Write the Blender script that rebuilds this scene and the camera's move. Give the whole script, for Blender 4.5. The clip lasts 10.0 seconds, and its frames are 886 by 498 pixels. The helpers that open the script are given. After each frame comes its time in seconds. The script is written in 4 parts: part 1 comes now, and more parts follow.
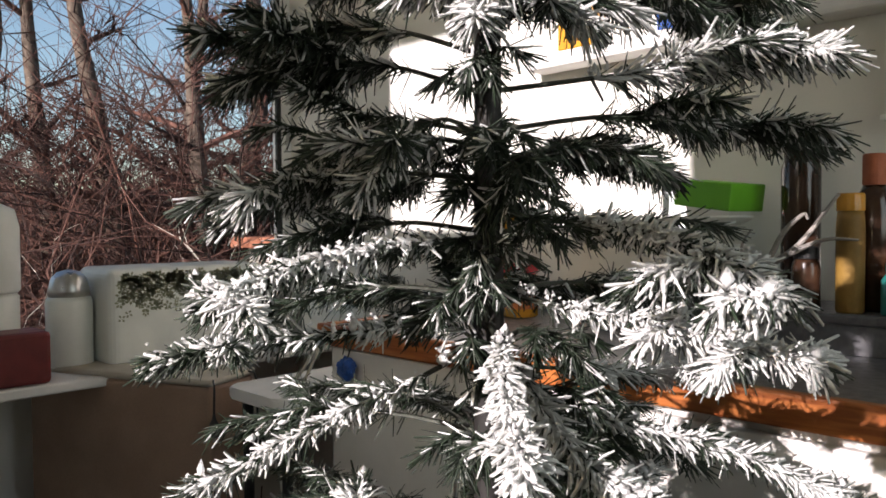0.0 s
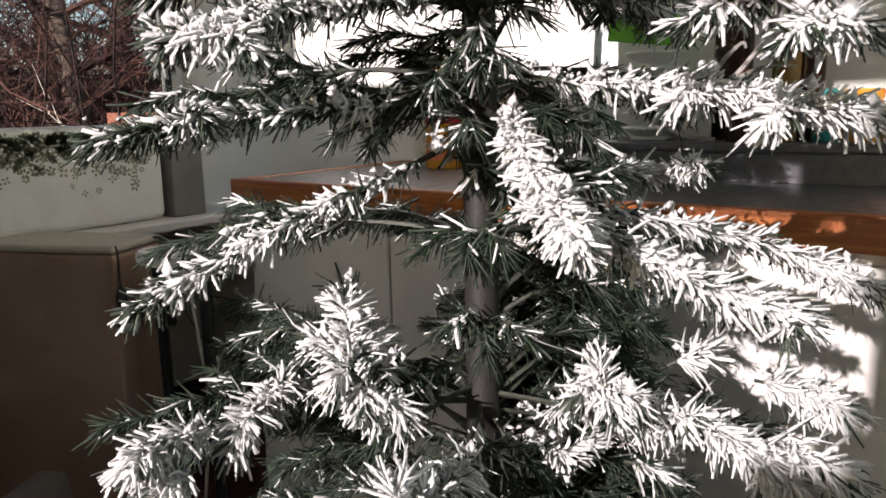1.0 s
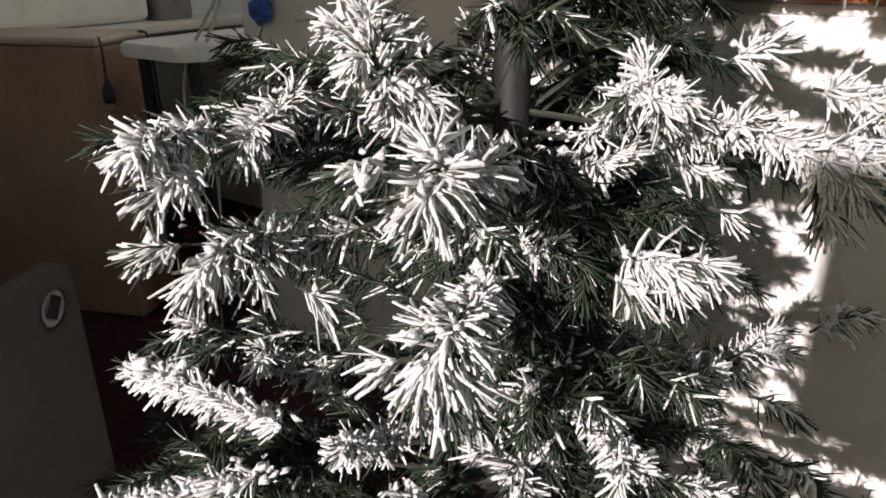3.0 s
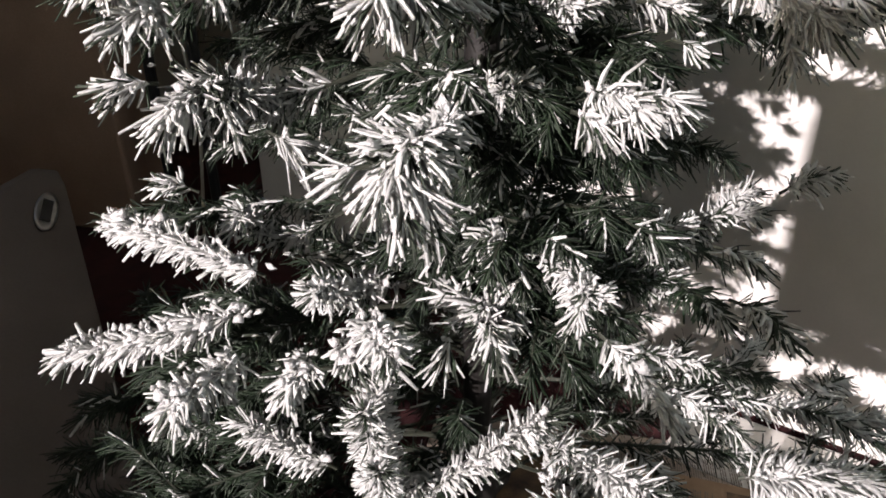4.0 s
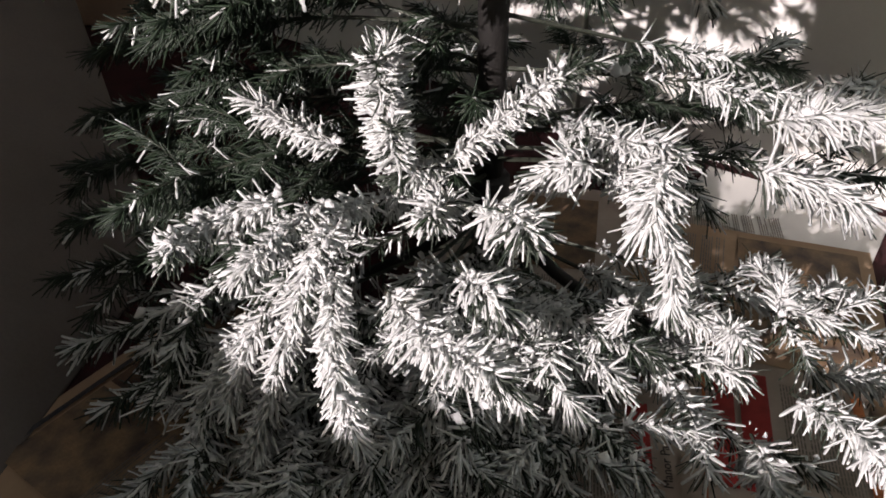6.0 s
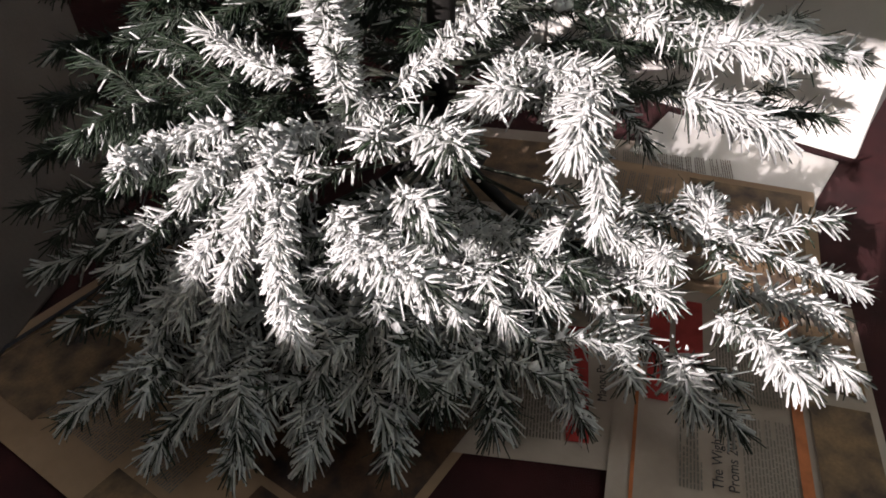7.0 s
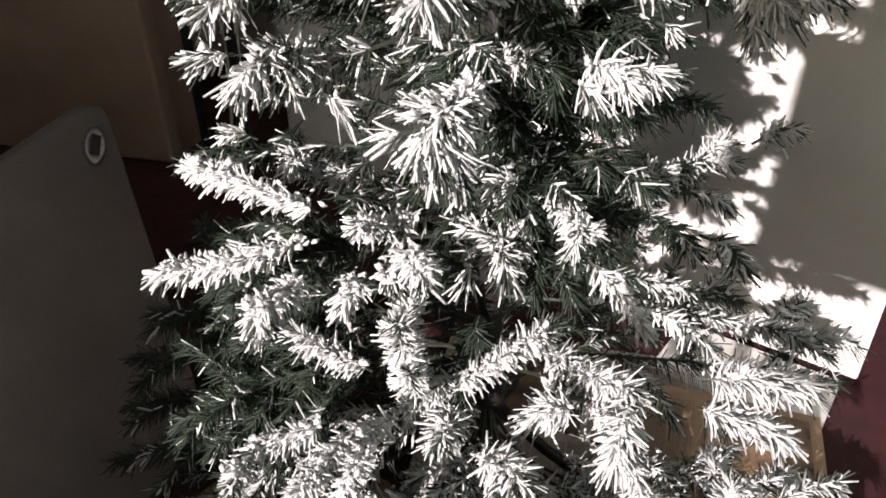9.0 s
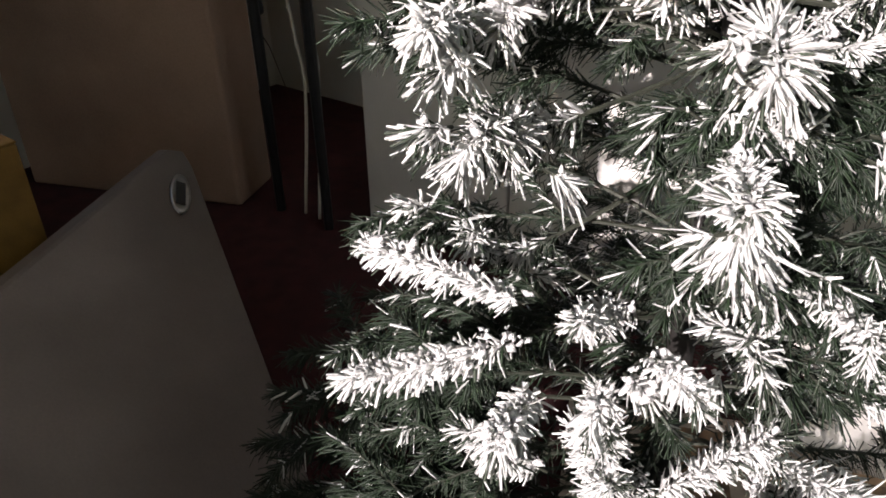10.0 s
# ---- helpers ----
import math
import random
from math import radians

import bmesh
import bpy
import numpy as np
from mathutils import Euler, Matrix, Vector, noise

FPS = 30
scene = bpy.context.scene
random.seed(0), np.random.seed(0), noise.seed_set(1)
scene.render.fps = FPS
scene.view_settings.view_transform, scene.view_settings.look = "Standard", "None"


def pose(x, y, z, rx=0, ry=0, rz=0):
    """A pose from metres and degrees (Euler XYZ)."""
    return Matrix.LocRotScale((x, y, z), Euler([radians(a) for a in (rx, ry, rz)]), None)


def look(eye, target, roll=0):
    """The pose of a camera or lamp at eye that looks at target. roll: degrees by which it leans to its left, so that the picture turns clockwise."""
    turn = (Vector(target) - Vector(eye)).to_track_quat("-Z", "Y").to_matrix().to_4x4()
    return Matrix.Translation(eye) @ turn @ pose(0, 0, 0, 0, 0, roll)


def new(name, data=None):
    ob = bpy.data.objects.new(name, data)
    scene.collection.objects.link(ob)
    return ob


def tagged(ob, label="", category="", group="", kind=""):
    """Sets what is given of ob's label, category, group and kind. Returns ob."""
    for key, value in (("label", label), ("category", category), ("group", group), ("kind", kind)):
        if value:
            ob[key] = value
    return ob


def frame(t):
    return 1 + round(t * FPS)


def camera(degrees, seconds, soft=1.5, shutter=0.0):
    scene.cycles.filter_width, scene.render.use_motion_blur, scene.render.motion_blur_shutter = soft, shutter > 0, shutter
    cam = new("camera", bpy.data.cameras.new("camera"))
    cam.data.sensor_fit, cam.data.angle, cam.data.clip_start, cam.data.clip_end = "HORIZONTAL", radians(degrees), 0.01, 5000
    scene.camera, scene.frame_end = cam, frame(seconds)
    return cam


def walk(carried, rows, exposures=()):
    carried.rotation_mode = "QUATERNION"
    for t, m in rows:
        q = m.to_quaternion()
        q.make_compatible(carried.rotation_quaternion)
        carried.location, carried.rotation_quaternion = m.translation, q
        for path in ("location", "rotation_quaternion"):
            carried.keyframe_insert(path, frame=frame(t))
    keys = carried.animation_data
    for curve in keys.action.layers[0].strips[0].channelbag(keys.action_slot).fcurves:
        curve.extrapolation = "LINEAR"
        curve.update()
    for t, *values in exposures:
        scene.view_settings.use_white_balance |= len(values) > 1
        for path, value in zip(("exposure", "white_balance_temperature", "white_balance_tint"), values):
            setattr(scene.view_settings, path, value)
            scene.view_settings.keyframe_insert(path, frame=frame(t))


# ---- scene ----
cam = camera(62.2, 10.0, 1.7)
PATH = [
    (0, (0.267, 0.431, 1.132), (-1.139, 1.853, 1.069), -0.4),
    (0.5, (0.2, 0.426, 1.078), (-1.053, 1.97, 0.866), -0.8),
    (1, (0.143, 0.428, 1.032), (-1.016, 2.015, 0.66), -1.2),
    (1.5, (0.117, 0.444, 0.992), (-1.02, 2.002, 0.461), -1.2),
    (2, (0.119, 0.424, 0.949), (-0.997, 1.961, 0.321), -1.1),
    (2.2, (0.111, 0.42, 0.935), (-0.991, 1.956, 0.283), -1.0),
    (3.3, (0.103, 0.431, 0.879), (-0.974, 1.919, 0.086), -0.5),
    (3.5, (0.12, 0.425, 0.866), (-0.952, 1.904, 0.051), -0.5),
    (4, (0.151, 0.41, 0.822), (-0.902, 1.859, -0.068), -0.6),
    (4.5, (0.153, 0.409, 0.734), (-0.896, 1.809, -0.236), -0.7),
    (5, (0.135, 0.405, 0.655), (-0.89, 1.774, -0.383), -0.7),
    (5.5, (0.153, 0.367, 0.644), (-0.851, 1.7, -0.458), -0.9),
    (6, (0.198, 0.336, 0.63), (-0.779, 1.629, -0.543), -1.0),
    (6.2, (0.226, 0.327, 0.624), (-0.733, 1.604, -0.579), -0.9),
    (7.3, (0.276, 0.317, 0.621), (-0.638, 1.572, -0.64), -0.0),
    (7.5, (0.263, 0.32, 0.633), (-0.641, 1.572, -0.639), 0.1),
    (8, (0.241, 0.315, 0.71), (-0.665, 1.561, -0.565), -0.4),
    (8.5, (0.212, 0.331, 0.818), (-0.74, 1.64, -0.357), -0.3),
    (9, (0.209, 0.309, 0.898), (-0.809, 1.662, -0.166), -0.6),
    (9.5, (0.132, 0.287, 0.966), (-0.92, 1.647, -0.056), -0.6),
    (10, (-0.029, 0.294, 0.899), (-1.089, 1.656, -0.111), -0.9),
]
EXPOSURES = [(0.0, 0.46), (0.5, 0.46), (1.2, 0.32), (3.5, 0.18), (5.5, 0.02), (7.5, 0.40), (10.0, 0.54)]
walk(cam, [(t, look(eye, target, roll)) for t, eye, target, roll in PATH], EXPOSURES)

FLOOR, WEST = -0.05, -2.42
AXIS = Vector((-0.23, 1.0, 0.0))

# ---- light ----
world = bpy.data.worlds.new("sky")
scene.world = world
world.use_nodes = True
wn = world.node_tree.nodes
sky = wn.new("ShaderNodeTexSky")
sky.sky_type, sky.sun_disc = "NISHITA", False
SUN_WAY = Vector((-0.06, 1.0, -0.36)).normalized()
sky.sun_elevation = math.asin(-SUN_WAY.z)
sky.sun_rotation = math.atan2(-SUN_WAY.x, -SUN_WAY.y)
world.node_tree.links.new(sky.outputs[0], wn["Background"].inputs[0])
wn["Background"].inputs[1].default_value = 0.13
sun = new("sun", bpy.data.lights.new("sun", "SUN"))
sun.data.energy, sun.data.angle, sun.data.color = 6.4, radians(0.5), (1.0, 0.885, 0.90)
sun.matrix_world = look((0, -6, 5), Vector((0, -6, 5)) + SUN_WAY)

# unseen fill lamp in an added east opening, to lighten the back wall
fill_lamp = new("east_fill", bpy.data.lights.new("east_fill", "AREA"))
fill_lamp.data.shape, fill_lamp.data.size, fill_lamp.data.size_y = "RECTANGLE", 1.3, 1.4
fill_lamp.data.energy, fill_lamp.data.color = 8.5, (0.97, 1.0, 0.93)
fill_lamp.matrix_world = look((1.99, 1.4, 1.78), (-0.4, 2.2, 1.4))

# ---- materials ----
def material(name, color, rough=0.6, metal=0.0, vary=0.12, scale=40.0, bump=0.2, fine=400.0, tint=None, island=0.0):
    """Base colour with two scales of variation, a fine relief and an uneven gloss."""
    m = bpy.data.materials.new(name)
    m.use_nodes = True
    nt, n = m.node_tree, m.node_tree.nodes
    p = n["Principled BSDF"]
    coord = n.new("ShaderNodeTexCoord")
    big, small = n.new("ShaderNodeTexNoise"), n.new("ShaderNodeTexNoise")
    big.inputs["Scale"].default_value, big.inputs["Detail"].default_value = scale, 6
    small.inputs["Scale"].default_value, small.inputs["Detail"].default_value = fine, 3
    for t in (big, small):
        nt.links.new(coord.outputs["Object"], t.inputs["Vector"])
    mix = n.new("ShaderNodeMix")
    mix.data_type = "RGBA"
    other = tint or tuple(c * (1 - 2 * vary) for c in color)
    mix.inputs[6].default_value, mix.inputs[7].default_value = (*color, 1), (*other, 1)
    ramp = n.new("ShaderNodeMapRange")
    ramp.inputs[1].default_value, ramp.inputs[2].default_value = 0.35, 0.7
    nt.links.new(big.outputs["Fac"], ramp.inputs[0])
    nt.links.new(ramp.outputs[0], mix.inputs[0])
    value = n.new("ShaderNodeHueSaturation")
    scaled = n.new("ShaderNodeMapRange")
    scaled.inputs[3].default_value, scaled.inputs[4].default_value = 1 - vary, 1 + vary
    nt.links.new(small.outputs["Fac"], scaled.inputs[0])
    nt.links.new(scaled.outputs[0], value.inputs["Value"])
    nt.links.new(mix.outputs[2], value.inputs["Color"])
    last = value.outputs[0]
    if island:
        geo, hue, rng = n.new("ShaderNodeNewGeometry"), n.new("ShaderNodeHueSaturation"), n.new("ShaderNodeMapRange")
        rng.inputs[3].default_value, rng.inputs[4].default_value = 1 - island, 1 + island * 0.4
        nt.links.new(geo.outputs["Random Per Island"], rng.inputs[0])
        nt.links.new(rng.outputs[0], hue.inputs["Value"])
        nt.links.new(last, hue.inputs["Color"])
        last = hue.outputs[0]
    nt.links.new(last, p.inputs["Base Color"])
    p.inputs["Metallic"].default_value = metal
    gloss = n.new("ShaderNodeMapRange")
    gloss.inputs[3].default_value, gloss.inputs[4].default_value = max(0.03, rough - 0.1), min(1, rough + 0.12)
    nt.links.new(big.outputs["Fac"], gloss.inputs[0])
    nt.links.new(gloss.outputs[0], p.inputs["Roughness"])
    if bump:
        b = n.new("ShaderNodeBump")
        b.inputs["Strength"].default_value, b.inputs["Distance"].default_value = bump, 0.002
        nt.links.new(small.outputs["Fac"], b.inputs["Height"])
        nt.links.new(b.outputs[0], p.inputs["Normal"])
    return m


def wood(name, light, dark, rough=0.45, scale=6.0, turn=(1, 14, 14)):
    m = material(name, light, rough, 0, 0.1, 30, 0.15, 300)
    nt, n = m.node_tree, m.node_tree.nodes
    coord, stretch, wave = n.new("ShaderNodeTexCoord"), n.new("ShaderNodeMapping"), n.new("ShaderNodeTexNoise")
    stretch.inputs["Scale"].default_value = turn
    wave.inputs["Scale"].default_value, wave.inputs["Detail"].default_value, wave.inputs["Distortion"].default_value = scale, 8, 1.2
    mix = [x for x in n if x.bl_idname == "ShaderNodeMix"][0]
    mix.inputs[7].default_value = (*dark, 1)
    for l in list(mix.inputs[0].links):
        nt.links.remove(l)
    nt.links.new(coord.outputs["Object"], stretch.inputs[0])
    nt.links.new(stretch.outputs[0], wave.inputs["Vector"])
    ramp = n.new("ShaderNodeMapRange")
    ramp.inputs[1].default_value, ramp.inputs[2].default_value = 0.38, 0.62
    nt.links.new(wave.outputs["Fac"], ramp.inputs[0])
    nt.links.new(ramp.outputs[0], mix.inputs[0])
    return m


def glass(name, color=(1, 1, 1), rough=0.02, ior=1.45):
    m = bpy.data.materials.new(name)
    m.use_nodes = True
    p = m.node_tree.nodes["Principled BSDF"]
    p.inputs["Base Color"].default_value = (*color, 1)
    p.inputs["Roughness"].default_value = rough
    p.inputs["Transmission Weight"].default_value = 1.0
    p.inputs["IOR"].default_value = ior
    return m


M_FLOCK = material("flocked_needle", (0.75, 0.76, 0.75), 0.9, 0, 0.10, 160, 0.5, 900, tint=(0.58, 0.59, 0.56), island=0.32)
M_SNOW = material("flock", (0.86, 0.86, 0.85), 0.95, 0, 0.05, 120, 0.8, 1500, island=0.1)
M_GREEN = material("green_needle", (0.016, 0.032, 0.013), 0.55, 0, 0.2, 90, 0.2, 700, tint=(0.010, 0.021, 0.010), island=0.5)
M_FROST = material("frosted_needle", (0.085, 0.095, 0.078), 0.75, 0, 0.2, 260, 0.4, 900, tint=(0.035, 0.055, 0.03), island=0.5)
M_WIRE = material("twisted_wire", (0.05, 0.055, 0.04), 0.5, 0.3, 0.2, 100, 0.3, 800)
M_TRUNK = material("trunk_pole", (0.02, 0.018, 0.016), 0.6, 0.1, 0.2, 30, 0.2, 400)
M_WHITE = material("white_paint", (0.82, 0.81, 0.78), 0.45, 0, 0.04, 5, 0.1, 200, tint=(0.66, 0.65, 0.62))
M_WALL = material("wall_paint", (0.80, 0.79, 0.73), 0.8, 0, 0.03, 3, 0.25, 160, tint=(0.72, 0.70, 0.63))
M_PANEL = material("white_cabinet", (0.72, 0.70, 0.66), 0.4, 0, 0.04, 6, 0.08, 220, tint=(0.62, 0.6, 0.56))
M_TOP = material("grey_worktop", (0.12, 0.12, 0.125), 0.35, 0, 0.2, 60, 0.15, 500, tint=(0.07, 0.07, 0.075))
M_EDGE = wood("orange_wood", (0.42, 0.14, 0.035), (0.27, 0.075, 0.02), 0.35)
M_CARPET = material("red_carpet", (0.055, 0.008, 0.009), 0.95, 0, 0.3, 20, 1.0, 700, tint=(0.03, 0.005, 0.006))
M_PAPER = material("newsprint", (0.54, 0.46, 0.39), 0.85, 0, 0.05, 9, 0.25, 120, tint=(0.38, 0.30, 0.24))
M_PAPER_TAN = material("tan_newsprint", (0.44, 0.30, 0.19), 0.85, 0, 0.08, 9, 0.25, 120, tint=(0.32, 0.21, 0.13))
M_INK = material("black_ink", (0.05, 0.045, 0.05), 0.8, 0, 0.2, 200, 0, 900)
M_TEXT = material("faint_print", (0.27, 0.235, 0.20), 0.8, 0, 0.2, 200, 0, 900)
M_RED = material("red_ink", (0.45, 0.035, 0.03), 0.7, 0, 0.15, 60, 0, 600)
M_ORANGE = material("orange_ink", (0.62, 0.20, 0.07), 0.7, 0, 0.15, 60, 0, 600)
M_PHOTO = material("printed_photo", (0.30, 0.19, 0.10), 0.7, 0, 0.3, 26, 0, 300, tint=(0.06, 0.045, 0.04))
M_PHOTO_DARK = material("printed_photo_dark", (0.14, 0.075, 0.04), 0.7, 0, 0.3, 40, 0, 300, tint=(0.03, 0.02, 0.02))
M_KHAKI = material("khaki_board", (0.36, 0.24, 0.17), 0.5, 0, 0.2, 4, 0.2, 200, tint=(0.25, 0.16, 0.11))
M_BEIGE = material("beige_board", (0.50, 0.46, 0.38), 0.5, 0, 0.1, 6, 0.15, 200, tint=(0.40, 0.36, 0.29))
M_SHADOW_BAND = material("grey_shadow_band", (0.22, 0.215, 0.20), 0.7, 0, 0.1, 8, 0.15, 200)
# the white board's deep shade is put into this taupe colour
M_BOARD_SHADED = material("shaded_board", (0.135, 0.115, 0.104), 0.5, 0, 0.14, 5, 0.15, 220, tint=(0.10, 0.084, 0.076))
M_BLACK = material("black_plastic", (0.015, 0.015, 0.016), 0.4, 0, 0.2, 50, 0.1, 500)
M_STEEL = material("brushed_steel", (0.55, 0.55, 0.54), 0.3, 1.0, 0.1, 40, 0.1, 500)
M_LACE = material("pale_enamel", (0.80, 0.81, 0.75), 0.4, 0, 0.05, 12, 0.1, 300)
M_LACE_INK = material("olive_print", (0.33, 0.34, 0.22), 0.6, 0, 0.2, 60, 0, 300)
M_GREENBOX = material("lime_card", (0.16, 0.50, 0.02), 0.5, 0, 0.06, 20, 0.1, 300)
M_BLUE = material("blue_mesh", (0.02, 0.10, 0.42), 0.5, 0, 0.25, 90, 0.6, 500)
M_AMBER = material("amber_jar", (0.62, 0.30, 0.04), 0.15, 0, 0.1, 20, 0, 300)
M_MUSTARD = material("mustard_card", (0.26, 0.15, 0.03), 0.6, 0, 0.15, 20, 0.1, 300)
M_TEAL = material("teal_plastic", (0.03, 0.24, 0.21), 0.35, 0, 0.1, 30, 0.05, 300)
M_BROWN = material("dark_brown_glass", (0.05, 0.025, 0.015), 0.15, 0, 0.2, 30, 0, 300)
M_RUST = material("terracotta", (0.42, 0.12, 0.05), 0.6, 0, 0.15, 30, 0.2, 300)
M_REDPL = material("red_plastic", (0.45, 0.02, 0.03), 0.35, 0, 0.1, 30, 0.05, 300)
M_DARKRED = material("dark_red_enamel", (0.16, 0.018, 0.016), 0.4, 0, 0.15, 20, 0.1, 300)
M_DRIFT = wood("driftwood", (0.36, 0.33, 0.30), (0.22, 0.20, 0.18), 0.8, 20, (6, 6, 30))
M_CORD = material("pale_cord", (0.60, 0.57, 0.48), 0.6, 0, 0.1, 60, 0.2, 500)
M_BARK = material("bark", (0.15, 0.115, 0.085), 0.95, 0, 0.5, 14, 1.0, 45, tint=(0.035, 0.024, 0.018))
M_TWIG = material("bare_twig", (0.15, 0.07, 0.05), 0.9, 0, 0.3, 4, 0.3, 80, tint=(0.03, 0.014, 0.011), island=0.8)
M_EARTH = material("leaf_litter", (0.13, 0.08, 0.05), 0.95, 0, 0.35, 3, 1.0, 30, tint=(0.06, 0.045, 0.03))
M_IVY = material("dark_evergreen", (0.035, 0.06, 0.02), 0.6, 0, 0.3, 4, 0.5, 40, tint=(0.02, 0.03, 0.012), island=0.5)
M_ROOF = material("roof_tile", (0.40, 0.16, 0.09), 0.8, 0, 0.2, 5, 0.4, 40)
M_RENDER = material("pale_render", (0.62, 0.60, 0.56), 0.85, 0, 0.08, 3, 0.4, 60)
M_GLASS = glass("window_glass", ior=1.04)
M_CLEAR = glass("clear_plastic", (0.85, 0.92, 1.0), 0.08)


# ---- small mesh tools ----
def link(name, me, mat, parent=None, label=""):
    ob = new(name, me)
    for m in (mat if isinstance(mat, (list, tuple)) else [mat]):
        me.materials.append(m)
    if parent is not None:
        ob.parent = parent
        ob.matrix_parent_inverse = parent.matrix_world.inverted()
    if label:
        ob["label"] = label
    return ob


def part(name, bm, mat, parent=None, label="", smooth=False):
    me = bpy.data.meshes.new(name)
    if smooth:
        for f in bm.faces:
            f.smooth = True
    bm.to_mesh(me)
    bm.free()
    return link(name, me, mat, parent, label)


def empty(name, place=(0, 0, 0), turn=0.0):
    ob = new(name)
    ob.matrix_world = pose(*place, 0, 0, turn)
    bpy.context.view_layer.update()
    return ob


def box(bm, lo, hi, bevel=0.0, m=None, seg=2):
    """A box between two corners, its edges rounded by bevel."""
    made = bmesh.ops.create_cube(bm, size=1.0)["verts"]
    size, mid = [h - l for l, h in zip(lo, hi)], [(h + l) / 2 for l, h in zip(lo, hi)]
    for v in made:
        v.co = Vector([c * s + k for c, s, k in zip(v.co, size, mid)])
    if bevel:
        edges = list({e for v in made for e in v.link_edges})
        out = bmesh.ops.bevel(bm, geom=edges, offset=bevel, segments=seg, profile=0.5, affect="EDGES")
        made = list({v for f in out["faces"] for v in f.verts} | {v for v in made if v.is_valid})
    if m is not None:
        bmesh.ops.transform(bm, matrix=m, verts=made)
    return bm


def boxed(lo, hi, bevel=0.0, m=None):
    return box(bmesh.new(), lo, hi, bevel, m)


def lathe(profile, n=28, m=None, closed=True):
    """A turned body from (radius, height) pairs."""
    bm = bmesh.new()
    rings = []
    for r, z in profile:
        rings.append([bm.verts.new((r * math.cos(a), r * math.sin(a), z)) for a in (2 * math.pi * i / n for i in range(n))])
    for a, b in zip(rings, rings[1:]):
        for i in range(n):
            bm.faces.new((a[i], a[(i + 1) % n], b[(i + 1) % n], b[i]))
    if closed:
        bm.faces.new(rings[0][::-1])
        bm.faces.new(rings[-1])
    if m is not None:
        bmesh.ops.transform(bm, matrix=m, verts=bm.verts)
    return bm


def tube(bm, points, radii, n=6):
    """A tapered tube along points."""
    rings, last = [], None
    for i, p in enumerate(points):
        d = (points[min(i + 1, len(points) - 1)] - points[max(i - 1, 0)]).normalized()
        side = d.cross(Vector((0.31, 0.2, 0.93)))
        if side.length < 0.05:
            side = d.cross(Vector((1, 0, 0)))
        side.normalize()
        if last is not None and side.dot(last) < 0:
            side = -side
        last = side
        up = d.cross(side)
        rings.append([bm.verts.new(p + radii[i] * (math.cos(a) * side + math.sin(a) * up)) for a in (2 * math.pi * k / n for k in range(n))])
    for a, b in zip(rings, rings[1:]):
        for i in range(n):
            bm.faces.new((a[i], a[(i + 1) % n], b[(i + 1) % n], b[i]))
    bm.faces.new(rings[0][::-1])
    bm.faces.new(rings[-1])
    return bm


def smooth_line(points, steps=6):
    """A Catmull-Rom line through points."""
    p = [Vector(q) for q in points]
    p = [2 * p[0] - p[1]] + p + [2 * p[-1] - p[-2]]
    out = []
    for i in range(1, len(p) - 2):
        for k in range(steps):
            t = k / steps
            a, b, c, d = p[i - 1:i + 3]
            out.append(0.5 * ((2 * b) + (c - a) * t + (2 * a - 5 * b + 4 * c - d) * t * t + (3 * b - a - 3 * c + d) * t ** 3))
    return out + [p[-2]]


# ---- room ----
def wall(name, lo, hi, mat, label):
    return tagged(part(name, boxed(lo, hi), mat), label, "wall", kind="structure")


tagged(part("floor", boxed((WEST - 0.12, -1.35, FLOOR - 0.1), (2.2, 2.45, FLOOR)), M_CARPET), "dark red carpet floor", "floor", kind="structure")
wall("wall_north", (WEST - 0.12, 2.25, FLOOR), (2.2, 2.45, 2.5), M_WALL, "cream painted wall behind the worktop")
# east wall split round an added, unseen opening that lets in fill light
wall("wall_east_low", (2.0, -1.2, FLOOR), (2.2, 2.25, 1.05), M_WALL, "plain cream side wall under the added opening")
wall("wall_east_pier", (2.0, -1.2, 1.05), (2.2, 0.7, 2.5), M_WALL, "plain cream side wall beside the added opening")
wall("wall_east_end", (2.0, 2.1, 1.05), (2.2, 2.25, 2.5), M_WALL, "plain cream wall end beside the added opening")
# window wall to the garden: piers, low wall and lintel round one wide opening

wall("wall_west_low", (WEST - 0.12, -1.4, FLOOR), (WEST, 2.30, 0.66), M_WALL, "low painted wall under the garden window")
wall("wall_west_top", (WEST - 0.12, -1.4, 2.25), (WEST, 2.30, 3.2), M_WALL, "painted lintel above the garden window")
wall("wall_west_pier", (WEST - 0.12, -1.4, 0.66), (WEST, 0.35, 2.25), M_WALL, "painted pier beside the garden window")
# unseen side added behind the camera: low wall, piers, openings stepped to shape sunlight
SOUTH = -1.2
wall("wall_south_low", (WEST - 0.12, SOUTH - 0.15, FLOOR), (2.2, SOUTH, 0.80), M_WALL, "unseen low wall added to cut off the low sun")
wall("wall_south_left", (WEST - 0.12, SOUTH - 0.15, 0.80), (-0.45, SOUTH, 2.36), M_WALL, "unseen wall piece added to bound the sun patch")
wall("wall_south_right", (0.46, SOUTH - 0.15, 0.80), (2.2, SOUTH, 1.21), M_WALL, "unseen wall piece added to bound the sun patch")
wall("wall_south_jamb", (0.15, SOUTH - 0.15, 1.21), (2.2, SOUTH, 1.55), M_WALL, "unseen wall piece added to narrow the sun patch")
wall("wall_south_step", (0.22, SOUTH - 0.15, 1.55), (2.2, SOUTH, 1.92), M_WALL, "unseen wall piece added to narrow the sun patch")
